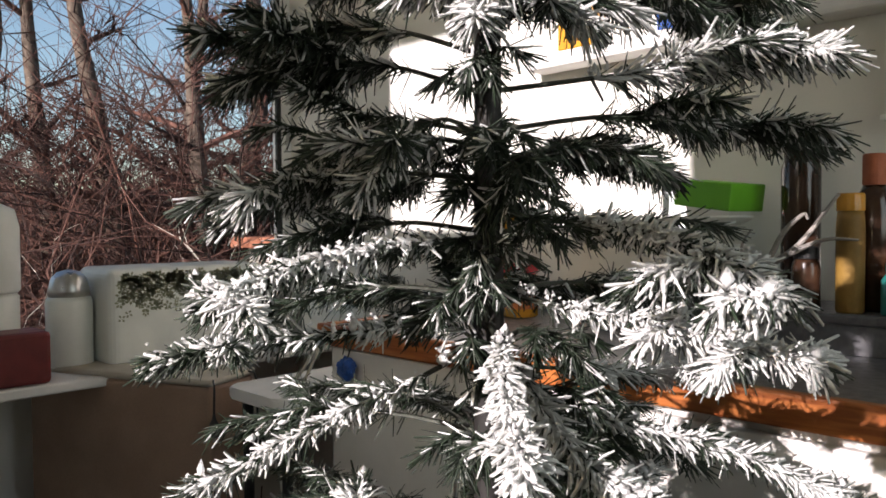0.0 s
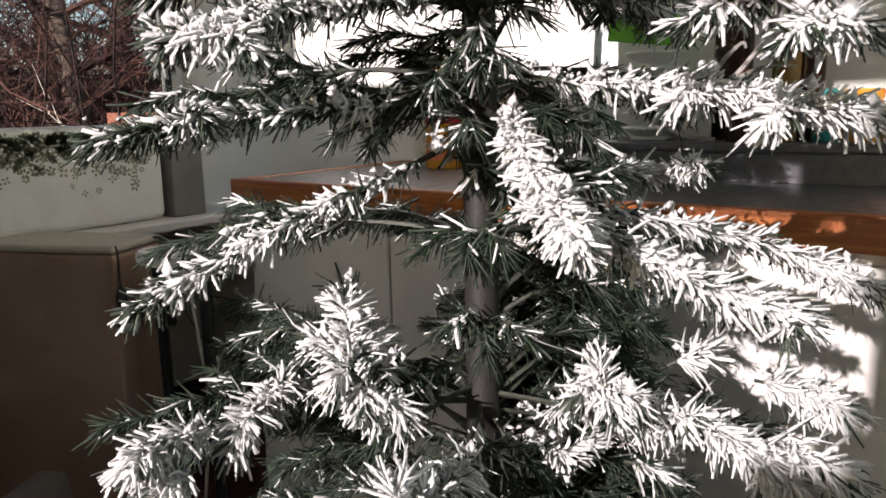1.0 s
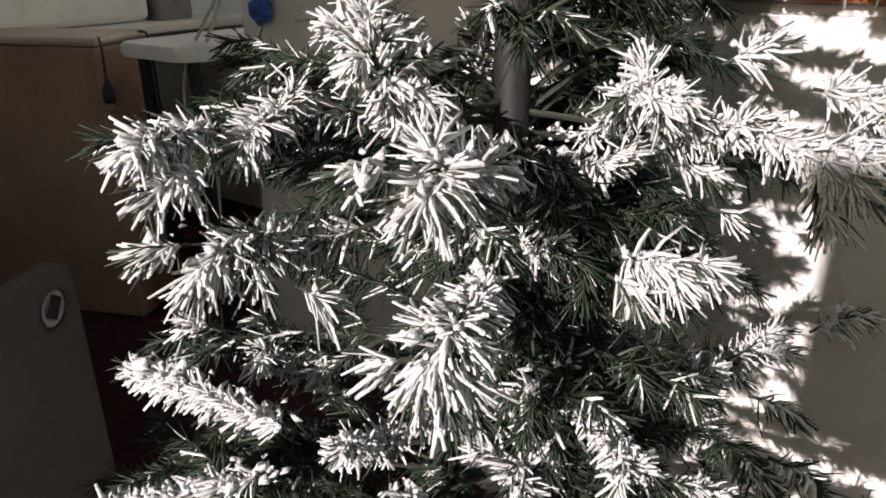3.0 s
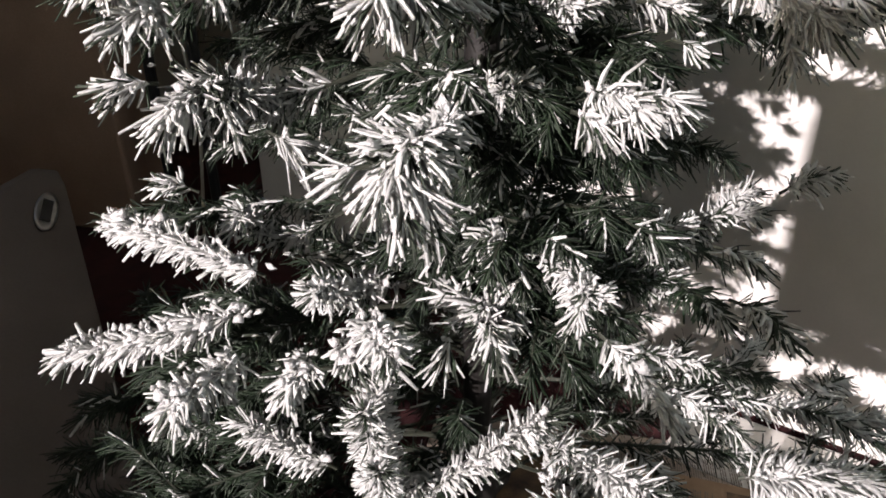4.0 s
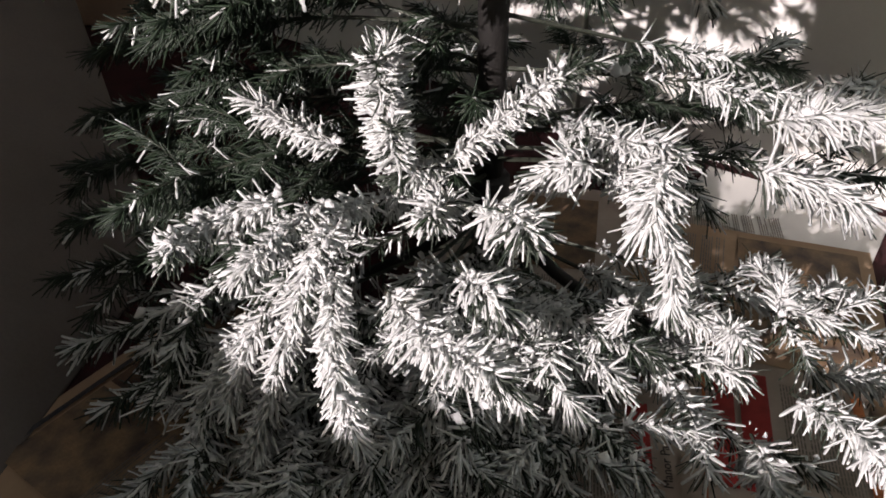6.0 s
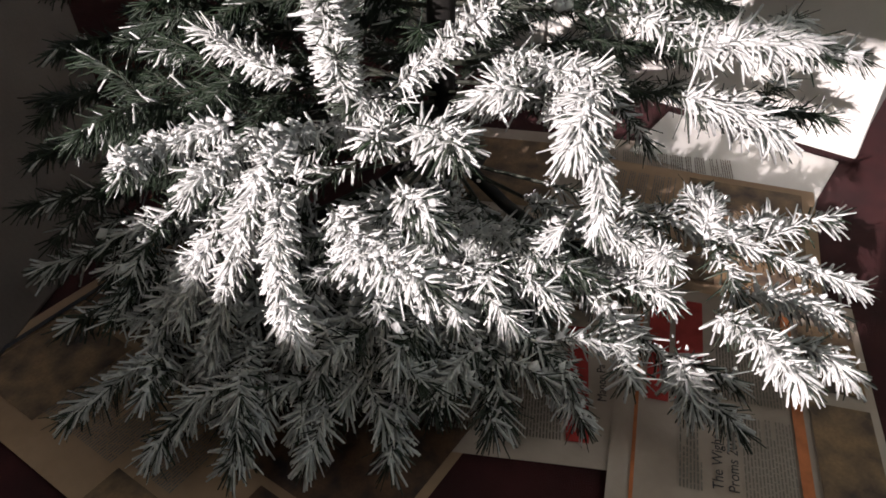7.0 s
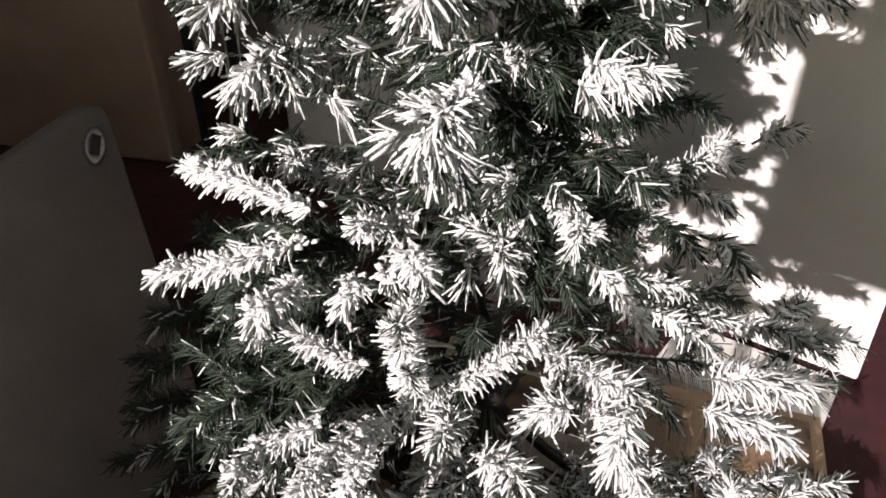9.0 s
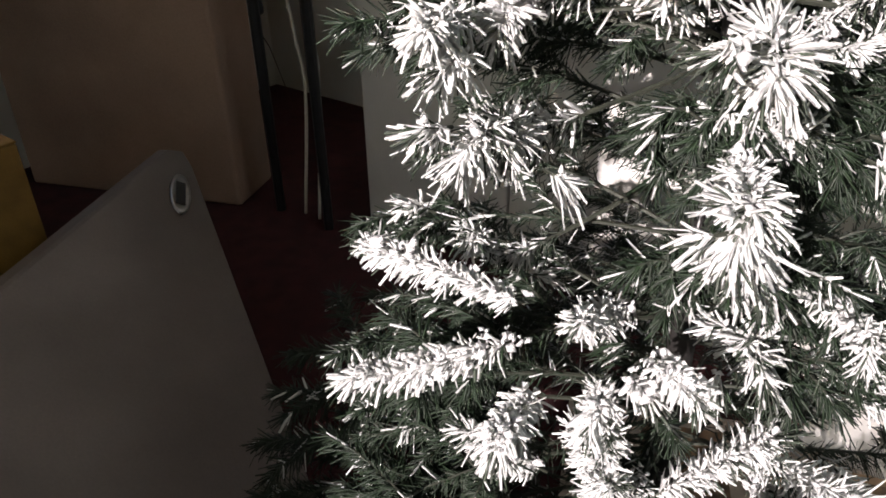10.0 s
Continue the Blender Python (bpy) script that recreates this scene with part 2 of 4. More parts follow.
wall("wall_south_middle", (-0.45, SOUTH - 0.15, 1.92), (2.2, SOUTH, 2.0), M_WALL, "unseen band added between the sun openings")
wall("wall_south_band", (-0.45, SOUTH - 0.15, 2.0), (-0.10, SOUTH, 2.36), M_WALL, "unseen band added between the sun openings")
wall("wall_south_block", (0.06, SOUTH - 0.15, 2.0), (0.24, SOUTH, 2.14), M_WALL, "unseen band added under the small sun opening")
wall("wall_south_side", (0.24, SOUTH - 0.15, 2.0), (2.2, SOUTH, 2.36), M_WALL, "unseen wall piece added beside the small sun opening")
wall("wall_south_corner", (WEST - 0.12, SOUTH - 0.15, 2.36), (-1.59, SOUTH, 3.2), M_WALL, "unseen upper corner added beside the high sun opening")
wall("wall_south_upper", (-0.41, SOUTH - 0.15, 2.36), (2.2, SOUTH, 3.2), M_WALL, "unseen upper wall added beside the high sun opening")
wall("wall_south_top", (-1.59, SOUTH - 0.15, 3.08), (-0.41, SOUTH, 3.2), M_WALL, "unseen strip added over the high sun opening")
wall("wall_north_top", (WEST - 0.12, 2.25, 2.5), (2.2, 2.45, 3.2), M_WALL, "cream painted upper wall")
wall("wall_east_top", (2.0, -1.2, 2.5), (2.2, 2.25, 3.2), M_WALL, "cream painted upper wall")
tagged(part("ceiling", boxed((WEST - 0.12, SOUTH - 0.15, 3.2), (2.2, 2.45, 3.3)), M_WALL), "plain white ceiling", "ceiling", kind="structure")

# garden window in the west wall
win = tagged(empty("window_1", (WEST, 1.3, 0.66)), "wide garden window with a dark-edged white frame", "window", kind="structure")
for lo, hi in (((WEST - 0.09, 0.35, 0.66), (WEST - 0.03, 2.25, 0.71)), ((WEST - 0.09, 0.35, 2.20), (WEST - 0.03, 2.25, 2.25)),
               ((WEST - 0.09, 0.35, 0.71), (WEST - 0.03, 0.40, 2.20)), ((WEST - 0.09, 2.19, 0.71), (WEST - 0.03, 2.25, 2.20))):
    part("window_frame", boxed(lo, hi, 0.006), M_WHITE, win)
part("gasket", boxed((WEST - 0.03, 2.165, 0.71), (WEST - 0.015, 2.188, 2.20), 0.002), M_BLACK, win, "black rubber gasket strip")
pane = part("pane", boxed((WEST - 0.066, 0.40, 0.71), (WEST - 0.060, 2.19, 2.20)), M_GLASS, win)
pane.visible_shadow = False
tagged(part("window_sill", boxed((WEST - 0.01, 0.35, 0.66), (-1.98, 2.25, 0.69), 0.006), M_WHITE), "deep white painted window sill", "sill", kind="structure")

# ---- worktop run ----
FRONT = 1.58
counter = tagged(empty("base_cabinet", (-0.84, 1.9, FLOOR)), "white base cabinet under the grey worktop", "cabinet", "base cabinets")
part("body", boxed((-1.275, FRONT + 0.022, FLOOR + 0.03), (-0.405, 2.24, 0.822), 0.004), M_PANEL, counter)
part("door", boxed((-1.28, FRONT, FLOOR + 0.012), (-0.842, FRONT + 0.021, 0.819), 0.004), M_PANEL, counter)
part("door", boxed((-0.836, FRONT, FLOOR + 0.012), (-0.403, FRONT + 0.021, 0.819), 0.004), M_PANEL, counter)
part("plinth", boxed((-1.26, FRONT + 0.03, FLOOR), (-0.41, FRONT + 0.05, FLOOR + 0.03)), M_PANEL, counter)
counter2 = tagged(empty("base_cabinet", (-0.10, 1.9, FLOOR)), "white base cabinet beside the red carpet", "cabinet", "base cabinets")
part("body", boxed((-0.394, FRONT + 0.022, FLOOR + 0.03), (0.203, 2.24, 0.822), 0.004), M_PANEL, counter2)
part("door", boxed((-0.396, FRONT, FLOOR + 0.012), (0.207, FRONT + 0.021, 0.806), 0.004), M_PANEL, counter2)
part("plinth", boxed((-0.39, FRONT + 0.03, FLOOR), (0.19, FRONT + 0.05, FLOOR + 0.03)), M_PANEL, counter2)
tagged(part("card_sheet", boxed((-0.12, 1.40, FLOOR + 0.0005), (0.185, 1.575, FLOOR + 0.004), 0.001), M_PANEL), "plain white card sheet lying before the cabinet", "card")
worktop = tagged(empty("worktop", (-0.55, 1.9, 0.825)), "grey worktop with a varnished orange wood edge", "worktop")
part("slab", boxed((-1.29, 1.592, 0.825), (0.23, 2.245, 0.876), 0.004), M_TOP, worktop)
part("front_edge", boxed((-1.325, 1.565, 0.824), (0.235, 1.591, 0.879), 0.005), M_EDGE, worktop, "varnished orange wood front edge")
part("end_edge", boxed((-1.325, 1.5925, 0.824), (-1.2905, 2.245, 0.879), 0.005), M_EDGE, worktop, "varnished orange wood end edge")
ledge = tagged(empty("raised_ledge", (-0.26, 2.11, 0.877)), "dark grey raised ledge at the back of the worktop", "ledge")
part("upstand", boxed((-0.745, 1.985, 0.877), (0.228, 2.244, 0.934)), M_TOP, ledge)
part("top", boxed((-0.75, 1.98, 0.935), (0.23, 2.244, 0.955), 0.005), M_TOP, ledge)
tagged(part("wall_shelf", boxed((-1.10, 2.165, 1.585), (0.9, 2.249, 1.63), 0.012), M_WHITE), "cream painted wall shelf", "shelf")


def jar(name, place, r, h, body_mat, lid_mat, label, category, neck=0.8, lid=0.18, band=None):
    """A jar or bottle with a shoulder, a neck, a lid and a label band."""
    ob = tagged(empty(name, place), label, category)
    t = pose(*place)
    z1 = h * (1 - lid)
    part("body", lathe([(r * 0.9, 0), (r, 0.004), (r, z1 * 0.82), (r * (0.5 + neck / 2), z1 * 0.93), (r * neck, z1)], 24, t), body_mat, ob, smooth=True)
    part("lid", lathe([(r * neck * 1.06, z1 + 0.0005), (r * neck * 1.08, z1 + 0.002), (r * neck * 1.08, h - 0.003), (r * neck * 0.98, h)], 24, t), lid_mat, ob, smooth=False)
    if band:
        part("label_band", lathe([(r + 0.0006, z1 * 0.2), (r + 0.0006, z1 * 0.62)], 24, t, False), band, ob)
    return ob


TOPZ, LEDZ = 0.8765, 0.9555
jar("honey_jar", (-0.045, 2.06, LEDZ), 0.038, 0.10, M_AMBER, M_AMBER, "amber honey jar with a yellow lid on the ledge", "jar", 0.85, 0.2, M_ORANGE)
jar("sauce_bottle", (-0.155, 2.09, LEDZ), 0.036, 0.315, M_BROWN, M_RUST, "dark brown bottle with a terracotta cap", "bottle", 0.55, 0.2)
jar("tall_bottle", (-0.305, 2.12, LEDZ), 0.040, 0.40, M_BROWN, M_BLACK, "tall dark glass bottle with a slim neck", "bottle", 0.42, 0.1)
jar("spice_jar", (-0.178, 2.02, LEDZ), 0.026, 0.235, M_MUSTARD, M_AMBER, "amber spice jar on the ledge", "jar", 0.9, 0.15)
jar("squeeze_bottle", (-0.10, 2.02, LEDZ), 0.024, 0.10, M_TEAL, M_TEAL, "small teal plastic bottle", "bottle", 0.6, 0.2)
jar("red_tub", (0.03, 2.10, LEDZ), 0.040, 0.16, M_REDPL, M_REDPL, "red plastic tub on the ledge", "tub", 0.9, 0.15, M_PAPER)
jar("brown_jar", (-0.26, 2.02, LEDZ), 0.028, 0.13, M_BROWN, M_BLACK, "small brown glass jar", "jar", 0.8, 0.2)
jar("clear_tumbler", (-0.60, 2.12, LEDZ), 0.030, 0.28, M_CLEAR, M_CLEAR, "tall clear plastic tumbler", "tumbler", 0.9, 0.1)
jar("biscuit_tub", (-1.03, 2.05, TOPZ), 0.050, 0.15, M_AMBER, M_REDPL, "amber tub with a red lid on the worktop", "tub", 0.95, 0.2, M_ORANGE)
jar("ochre_jar", (-1.12, 2.10, TOPZ), 0.045, 0.30, M_LACE, M_AMBER, "pale jar with an ochre lid", "jar", 0.85, 0.2)

# lime card box on a stack of plates
plates = tagged(empty("plate_stack", (-0.47, 2.10, LEDZ)), "stack of pale plates on the ledge", "plates")
for k in range(6):
    part("plate", lathe([(0.035, 0.0), (0.04, 0.0), (0.07 - 0.001 * k, 0.008), (0.074 - 0.001 * k, 0.010), (0.068, 0.0115), (0.03, 0.004)], 28,
                        pose(-0.47, 2.10, LEDZ + 0.008 + k * 0.033) @ Matrix.Scale(1.9, 4, (0, 0, 1))), M_LACE, plates, smooth=True)
part("base", boxed((-0.51, 2.06, LEDZ), (-0.43, 2.14, LEDZ + 0.008), 0.002), M_LACE, plates)
lime = tagged(part("lime_box", boxed((-0.075, -0.06, 0), (0.08, 0.06, 0.062), 0.003, pose(-0.485, 2.10, LEDZ + 0.2135, 0, 7, -14)), M_GREENBOX), "lime green card box on the plates", "box")

# driftwood sprig
sprig = tagged(empty("driftwood", (-0.28, 2.0, 0.97)), "pale forked driftwood branch lying among the jars", "driftwood")
rr = random.Random(4)
for pts, r0 in (([(-0.41, 2.0, 0.985), (-0.33, 1.99, 1.04), (-0.26, 1.98, 1.09), (-0.19, 1.99, 1.19)], 0.010), ([(-0.33, 1.99, 1.04), (-0.30, 2.0, 1.11), (-0.26, 2.0, 1.15), (-0.25, 2.0, 1.14)], 0.007),
                ([(-0.28, 1.98, 1.07), (-0.21, 1.97, 1.10), (-0.15, 1.97, 1.10)], 0.006), ([(-0.36, 1.99, 1.02), (-0.38, 1.99, 1.08), (-0.36, 1.99, 1.12)], 0.005), ([(-0.41, 2.0, 0.985), (-0.36, 1.995, 0.965), (-0.30, 1.99, 0.962)], 0.009)):
    line = smooth_line(pts, 5)
    part("fork", tube(bmesh.new(), line, [r0 * (1 - 0.7 * i / len(line)) for i in range(len(line))], 7), M_DRIFT, sprig, smooth=True)

# things on the shelf
for x, w, h, mt, lab in ((-0.93, 0.12, 0.12, M_AMBER, "amber box on the wall shelf"), (-0.65, 0.06, 0.10, M_BLUE, "blue carton on the wall shelf"), (-0.54, 0.10, 0.14, M_BLACK, "black tin on the wall shelf"), (-0.30, 0.16, 0.09, M_BROWN, "dark brown case on the wall shelf")):
    tagged(part("shelf_box", boxed((x - w / 2, 2.175, 1.6305), (x + w / 2, 2.24, 1.6305 + h), 0.004), mt), lab, "box")

holder = tagged(empty("wall_holder", (-0.13, 2.22, 1.35)), "white holder with a dark roll fixed on the wall", "holder")
part("back_plate", boxed((-0.175, 2.235, 1.35), (-0.06, 2.249, 1.56), 0.003), M_WHITE, holder)
part("lip", boxed((-0.175, 2.20, 1.35), (-0.06, 2.2345, 1.362), 0.003), M_WHITE, holder)
part("roll", lathe([(0.02, 1.3625), (0.022, 1.366), (0.022, 1.54), (0.02, 1.545)], 20, pose(-0.10, 2.21, 0)), M_BROWN, holder, "dark roll", smooth=True)

# ---- window sill side ----
bread = tagged(empty("bread_bin", (-2.2, 1.68, 0.69)), "pale enamel bin with a lacy olive print round the top", "bin")
bm = box(bmesh.new(), (-2.34, 1.315, 0.6905), (-2.06, 1.875, 1.005), 0.03, None, 4)
part("body", bm, M_LACE, bread, smooth=False)
rr = random.Random(11)
bm = bmesh.new()
for k in range(420):
    y, z = rr.uniform(1.345, 1.845), 0.985 - abs(rr.gauss(0, 0.06))
    if z < 0.80:
        continue
    c, n = Vector((-2.0592, y, z)), rr.randint(4, 6)
    size, ph = rr.uniform(0.007, 0.019), rr.uniform(0, 6)
    for j in range(n):
        a = ph + 2 * math.pi * j / n
        tip = c + Vector((0, math.cos(a), math.sin(a))) * size
        side = Vector((0, -math.sin(a), math.cos(a))) * size * 0.28
        mid = c + (tip - c) * 0.6
        vs = [bm.verts.new(q) for q in (c + (tip - c) * 0.15, mid - side, tip, mid + side)]
        bm.faces.new(vs)
part("flower_print", bm, M_LACE_INK, bread, "olive lace-like flower print")
flask = tagged(empty("white_flask", (-2.2, 1.245, 0.69)), "white flask with a grey domed lid on the sill", "flask")
part("body", lathe([(0.062, 0.6905), (0.068, 0.70), (0.068, 0.905), (0.062, 0.918)], 28, pose(-2.2, 1.245, 0)), M_LACE, flask, smooth=True)
part("lid", lathe([(0.060, 0.9185), (0.060, 0.94), (0.052, 0.975), (0.034, 0.995), (0.01, 1.002)], 28, pose(-2.2, 1.245, 0)), M_STEEL, flask, "grey metal domed lid", smooth=True)
urn = tagged(empty("pale_urn", (-2.22, 1.06, 0.69)), "tall pale lidded canister on the sill", "canister")
part("body", lathe([(0.07, 0.6905), (0.078, 0.70), (0.078, 0.93), (0.07, 0.94)], 28, pose(-2.22, 1.03, 0)), M_LACE, urn, smooth=True)
part("lid", lathe([(0.074, 0.9405), (0.082, 0.95), (0.082, 1.14), (0.07, 1.19), (0.04, 1.205), (0.01, 1.208)], 28, pose(-2.22, 1.03, 0)), M_LACE, urn, smooth=True)
tagged(part("red_tin", box(bmesh.new(), (-2.13, 0.92, 0.6905), (-2.0, 1.13, 0.84), 0.012), M_DARKRED), "dark red tin box on the sill", "tin")

# grey block put where a shadow band falls beside the bin
tagged(part("shadow_band_block", boxed((-2.20, 1.895, 0.6905), (-2.05, 2.02, 0.93), 0.006), M_SHADOW_BAND), "grey block standing in for the shadow band beside the enamel bin", "box")

# khaki box in front of the sill, standing in for its shadowed front panel
chest = tagged(empty("khaki_sill_box", (-1.9, 1.45, FLOOR)), "dull khaki box standing in for the shadowed panel under the window sill", "chest")
cm = Matrix.Translation((-1.708, 1.604, 0)) @ Matrix.Rotation(radians(23), 4, "Z")
part("body", boxed((-0.70, -0.20, FLOOR + 0.004), (0.0, 0.0, 0.685), 0.01, cm), M_KHAKI, chest)
part("lid", boxed((-0.70, -0.206, 0.6855), (0.006, 0.006, 0.707), 0.008, cm), M_BEIGE, chest, "pale beige lid in the place of the sill")

# low white table beside the cabinet, and a blue net sponge hung on the cabinet
table = tagged(empty("side_table", (-1.43, 1.65, FLOOR)), "low white side table with rounded corners and dark legs", "table")
bm = bmesh.new()
loop = []
for cx, cy, a0 in ((-1.335, 1.91, 0), (-1.53, 1.91, 90), (-1.53, 1.47, 180), (-1.335, 1.47, 270)):
    loop += [(cx + 0.04 * math.cos(radians(a0 + 15 * k)), cy + 0.04 * math.sin(radians(a0 + 15 * k))) for k in range(7)]
low, top = [bm.verts.new((x, y, 0.668)) for x, y in loop], [bm.verts.new((x, y, 0.70)) for x, y in loop]
bm.faces.new(low[::-1])
bm.faces.new(top)
for k in range(len(loop)):
    bm.faces.new((low[k], low[(k + 1) % len(loop)], top[(k + 1) % len(loop)], top[k]))
bmesh.ops.bevel(bm, geom=[e for e in bm.edges if abs(e.verts[0].co.z - e.verts[1].co.z) < 1e-6], offset=0.006, segments=2, affect="EDGES")
part("tabletop", bm, M_WHITE, table)
for x in (-1.53, -1.34):
    for y in (1.48, 1.90):
        part("leg", tube(bmesh.new(), [Vector((x, y, FLOOR)), Vector((x, y, 0.667))], [0.013, 0.015], 10), M_BLACK, table, "dark leg")
sponge = bmesh.new()
bmesh.ops.create_icosphere(sponge, subdivisions=3, radius=0.030)
for v in sponge.verts:
    v.co *= 1 + 0.35 * noise.noise(v.co * 60) + 0.15 * noise.noise(v.co * 140)
    v.co = Vector((v.co.x, v.co.y * 0.6, v.co.z)) + Vector((-1.185, 1.556, 0.778))
tagged(part("bath_sponge", sponge, M_BLUE), "crumpled blue net sponge hung on the cabinet front", "sponge")

# upright white board with a rounded corner and a slotted fitting
board = tagged(empty("white_board", (-1.2, 0.8, FLOOR)), "white board coloured as in deep shade, with a rounded corner, leaning on the carpet", "board")
bmx = Matrix.Translation((-1.43, 1.135, 0.0)) @ Matrix.Rotation(math.atan2(-0.877, 0.48), 4, "Z")
bm = bmesh.new()
outline = [(0.623, FLOOR + 0.003), (1.25, FLOOR + 0.003), (1.25, 0.285), (0.03, 0.285), (0.003, 0.272), (0.033, 0.250), (0.180, 0.176)]
front, back = [bm.verts.new((x, 0.0, z)) for x, z in outline], [bm.verts.new((x, -0.026, z)) for x, z in outline]
bm.faces.new(front)
bm.faces.new(back[::-1])
for i in range(len(outline)):
    j = (i + 1) % len(outline)
    bm.faces.new((front[j], front[i], back[i], back[j]))
bmesh.ops.recalc_face_normals(bm, faces=bm.faces)
bmesh.ops.bevel(bm, geom=[e for e in bm.edges], offset=0.003, segments=1, affect="EDGES")
bmx = bmx @ Matrix(((1, 0, 0, 0), (0, 1, -1.45, 0.413), (0, 0, 1, 0), (0, 0, 0, 1)))
bmesh.ops.transform(bm, matrix=bmx, verts=bm.verts)
part("panel", bm, M_BOARD_SHADED, board)
spot = Matrix.Translation(bmx @ Vector((0.144, 0.0, 0.236))) @ Matrix.Rotation(math.atan2(-0.877, 0.48), 4, "Z") @ Matrix.Rotation(-math.atan(1 / 1.45), 4, "X") @ pose(0, 0, 0.0025, 0, 0, -63)
part("fitting", lathe([(0.9, 0), (1.0, 0.0015), (0.8, 0.003), (0.7, 0.002)], 24, spot @ Matrix.Diagonal((0.022, 0.064, 1, 1))), M_STEEL, board, "oval metal fitting", smooth=True)
part("slot", boxed((-0.010, -0.035, 0.003), (0.010, 0.035, 0.0042), 0.0004, spot), M_BLACK, board, "dark slot")

# cords hanging before the worktop end
cords = tagged(empty("hanging_cord", (-1.45, 1.54, 0.80)), "pale cords hanging from the worktop end", "cord")
for dx, low in ((0.0, 0.30), (0.055, 0.36)):
    line = smooth_line([(-1.31 + dx * 0.2, 1.557, 0.824), (-1.463 + dx, 1.54, 0.62), (-1.451 + dx, 1.53, 0.46), (-1.431 + dx, 1.53, low), (-1.451 + dx, 1.50, FLOOR + 0.004)], 7)
    part("strand", tube(bmesh.new(), line, [0.0045] * len(line), 6), M_CORD, cords, smooth=True)

# plugs hanging beside the khaki box, and a carton behind the board
def plug(top, mid, end, label):
    ob = tagged(empty("power_plug", end), label, "plug", "hanging plugs")
    line = smooth_line([top, mid, (end[0], end[1], end[2] + 0.055)], 6)
    part("cable", tube(bmesh.new(), line, [0.0032] * len(line), 6), M_BLACK, ob, smooth=True)
    part("body", lathe([(0.004, 0.06), (0.007, 0.045), (0.013, 0.035), (0.017, 0.012), (0.016, 0.0), (0.012, -0.004)], 14, pose(*end) @ Matrix.Diagonal((1.15, 0.8, 1, 1))), M_BLACK, ob, smooth=True)
    for dx in (-0.006, 0.006):
        part("pin", boxed((end[0] + dx - 0.002, end[1] - 0.0015, end[2] - 0.020), (end[0] + dx + 0.002, end[1] + 0.0015, end[2] - 0.004)), M_STEEL, ob, "metal pin")


plug((-1.61, 1.42, 0.708), (-1.590, 1.412, 0.69), (-1.590, 1.410, 0.56), "black plug hanging on its cable beside the khaki box")
plug((-1.66, 1.56, 0.708), (-1.620, 1.56, 0.69), (-1.615, 1.56, 0.47), "black plug hanging on its cable beside the khaki box")
carton = tagged(empty("yellow_carton", (-1.37, 0.68, FLOOR)), "mustard yellow carton standing behind the board", "carton")
part("body", boxed((-1.55, 0.56, FLOOR + 0.001), (-1.30, 0.77, 0.44), 0.004), M_MUSTARD, carton)
part("flap", boxed((-1.55, 0.56, 0.441), (-1.425, 0.77, 0.445), 0.001), M_MUSTARD, carton)
part("flap", boxed((-1.42, 0.56, 0.441), (-1.30, 0.77, 0.445), 0.001), M_MUSTARD, carton)

# ---- newspapers on the floor ----
TEXT_WAY = Vector((-0.37, 0.93, 0)).normalized()
TEXT_UP = Vector((-TEXT_WAY.y, TEXT_WAY.x, 0))


def sheet(place, turn, w, h, z, seed, label, paper=M_PAPER):
    """A newspaper sheet: local x along the lines of text, local y up the page."""
    ob = tagged(empty("newspaper", (place[0], place[1], FLOOR + z), turn), label, "newspaper", "newspapers under the tree")
    bm = bmesh.new()
    nx, ny = 14, 18
    def hgt(x, y):
        return 0.0022 + 0.0016 * noise.noise(Vector((x * 6 + seed, y * 6, seed)))
    grid = [[bm.verts.new((w * (i / nx - 0.5), h * (j / ny - 0.5), hgt(w * i / nx, h * j / ny))) for i in range(nx + 1)] for j in range(ny + 1)]
    for j in range(ny):
        for i in range(nx):
            bm.faces.new((grid[j][i], grid[j][i + 1], grid[j + 1][i + 1], grid[j + 1][i]))
    rim = bmesh.ops.extrude_face_region(bm, geom=bm.faces[:])
    for v in [g for g in rim["geom"] if isinstance(g, bmesh.types.BMVert)]:
        v.co.z += 0.0006
    bmesh.ops.recalc_face_normals(bm, faces=bm.faces)
    page = part("page", bm, paper)
    page.parent = ob
    return ob


def printed(ob, name, rects, mat, z=0.0055, label=""):
    bm = bmesh.new()
    for x0, y0, x1, y1 in rects:
        bm.faces.new([bm.verts.new((x, y, z)) for x, y in ((x0, y0), (x1, y0), (x1, y1), (x0, y1))])
    o = part(name, bm, mat)
    o.parent = ob
    if len(rects) > 20:
        o["kind"] = "stuff"
    if label:
        o["label"] = label


def lines(rng, x0, y0, x1, y1, pitch=0.0036):
    """Bars for unreadable body text."""
    out, y = [], y1
    while y > y0:
        x = x0
        end = x1 if rng.random() > 0.15 else x0 + (x1 - x0) * rng.uniform(0.3, 0.9)
        while x < end - 0.002:
            wl = min(rng.uniform(0.004, 0.014), end - x)
            out.append((x, y - pitch * 0.5, x + wl, y))
            x += wl + 0.0016
        y -= pitch
    return out


def words(ob, text, x, y, size, mat, z=0.0062):
    c = bpy.data.curves.new("headline", "FONT")
    c.body, c.size, c.extrude = text, size, 0.0001
    c.materials.append(mat)
    o = new("headline", c)
    o.parent = ob
    o.matrix_basis = pose(x, y, z)
    return o


AT = math.degrees(math.atan2(TEXT_WAY.y, TEXT_WAY.x))
rng = random.Random(21)
n1 = sheet((0.229, 0.958), AT, 0.40, 0.29, 0.004, 1, "newspaper sheet with red banners and a festival headline")
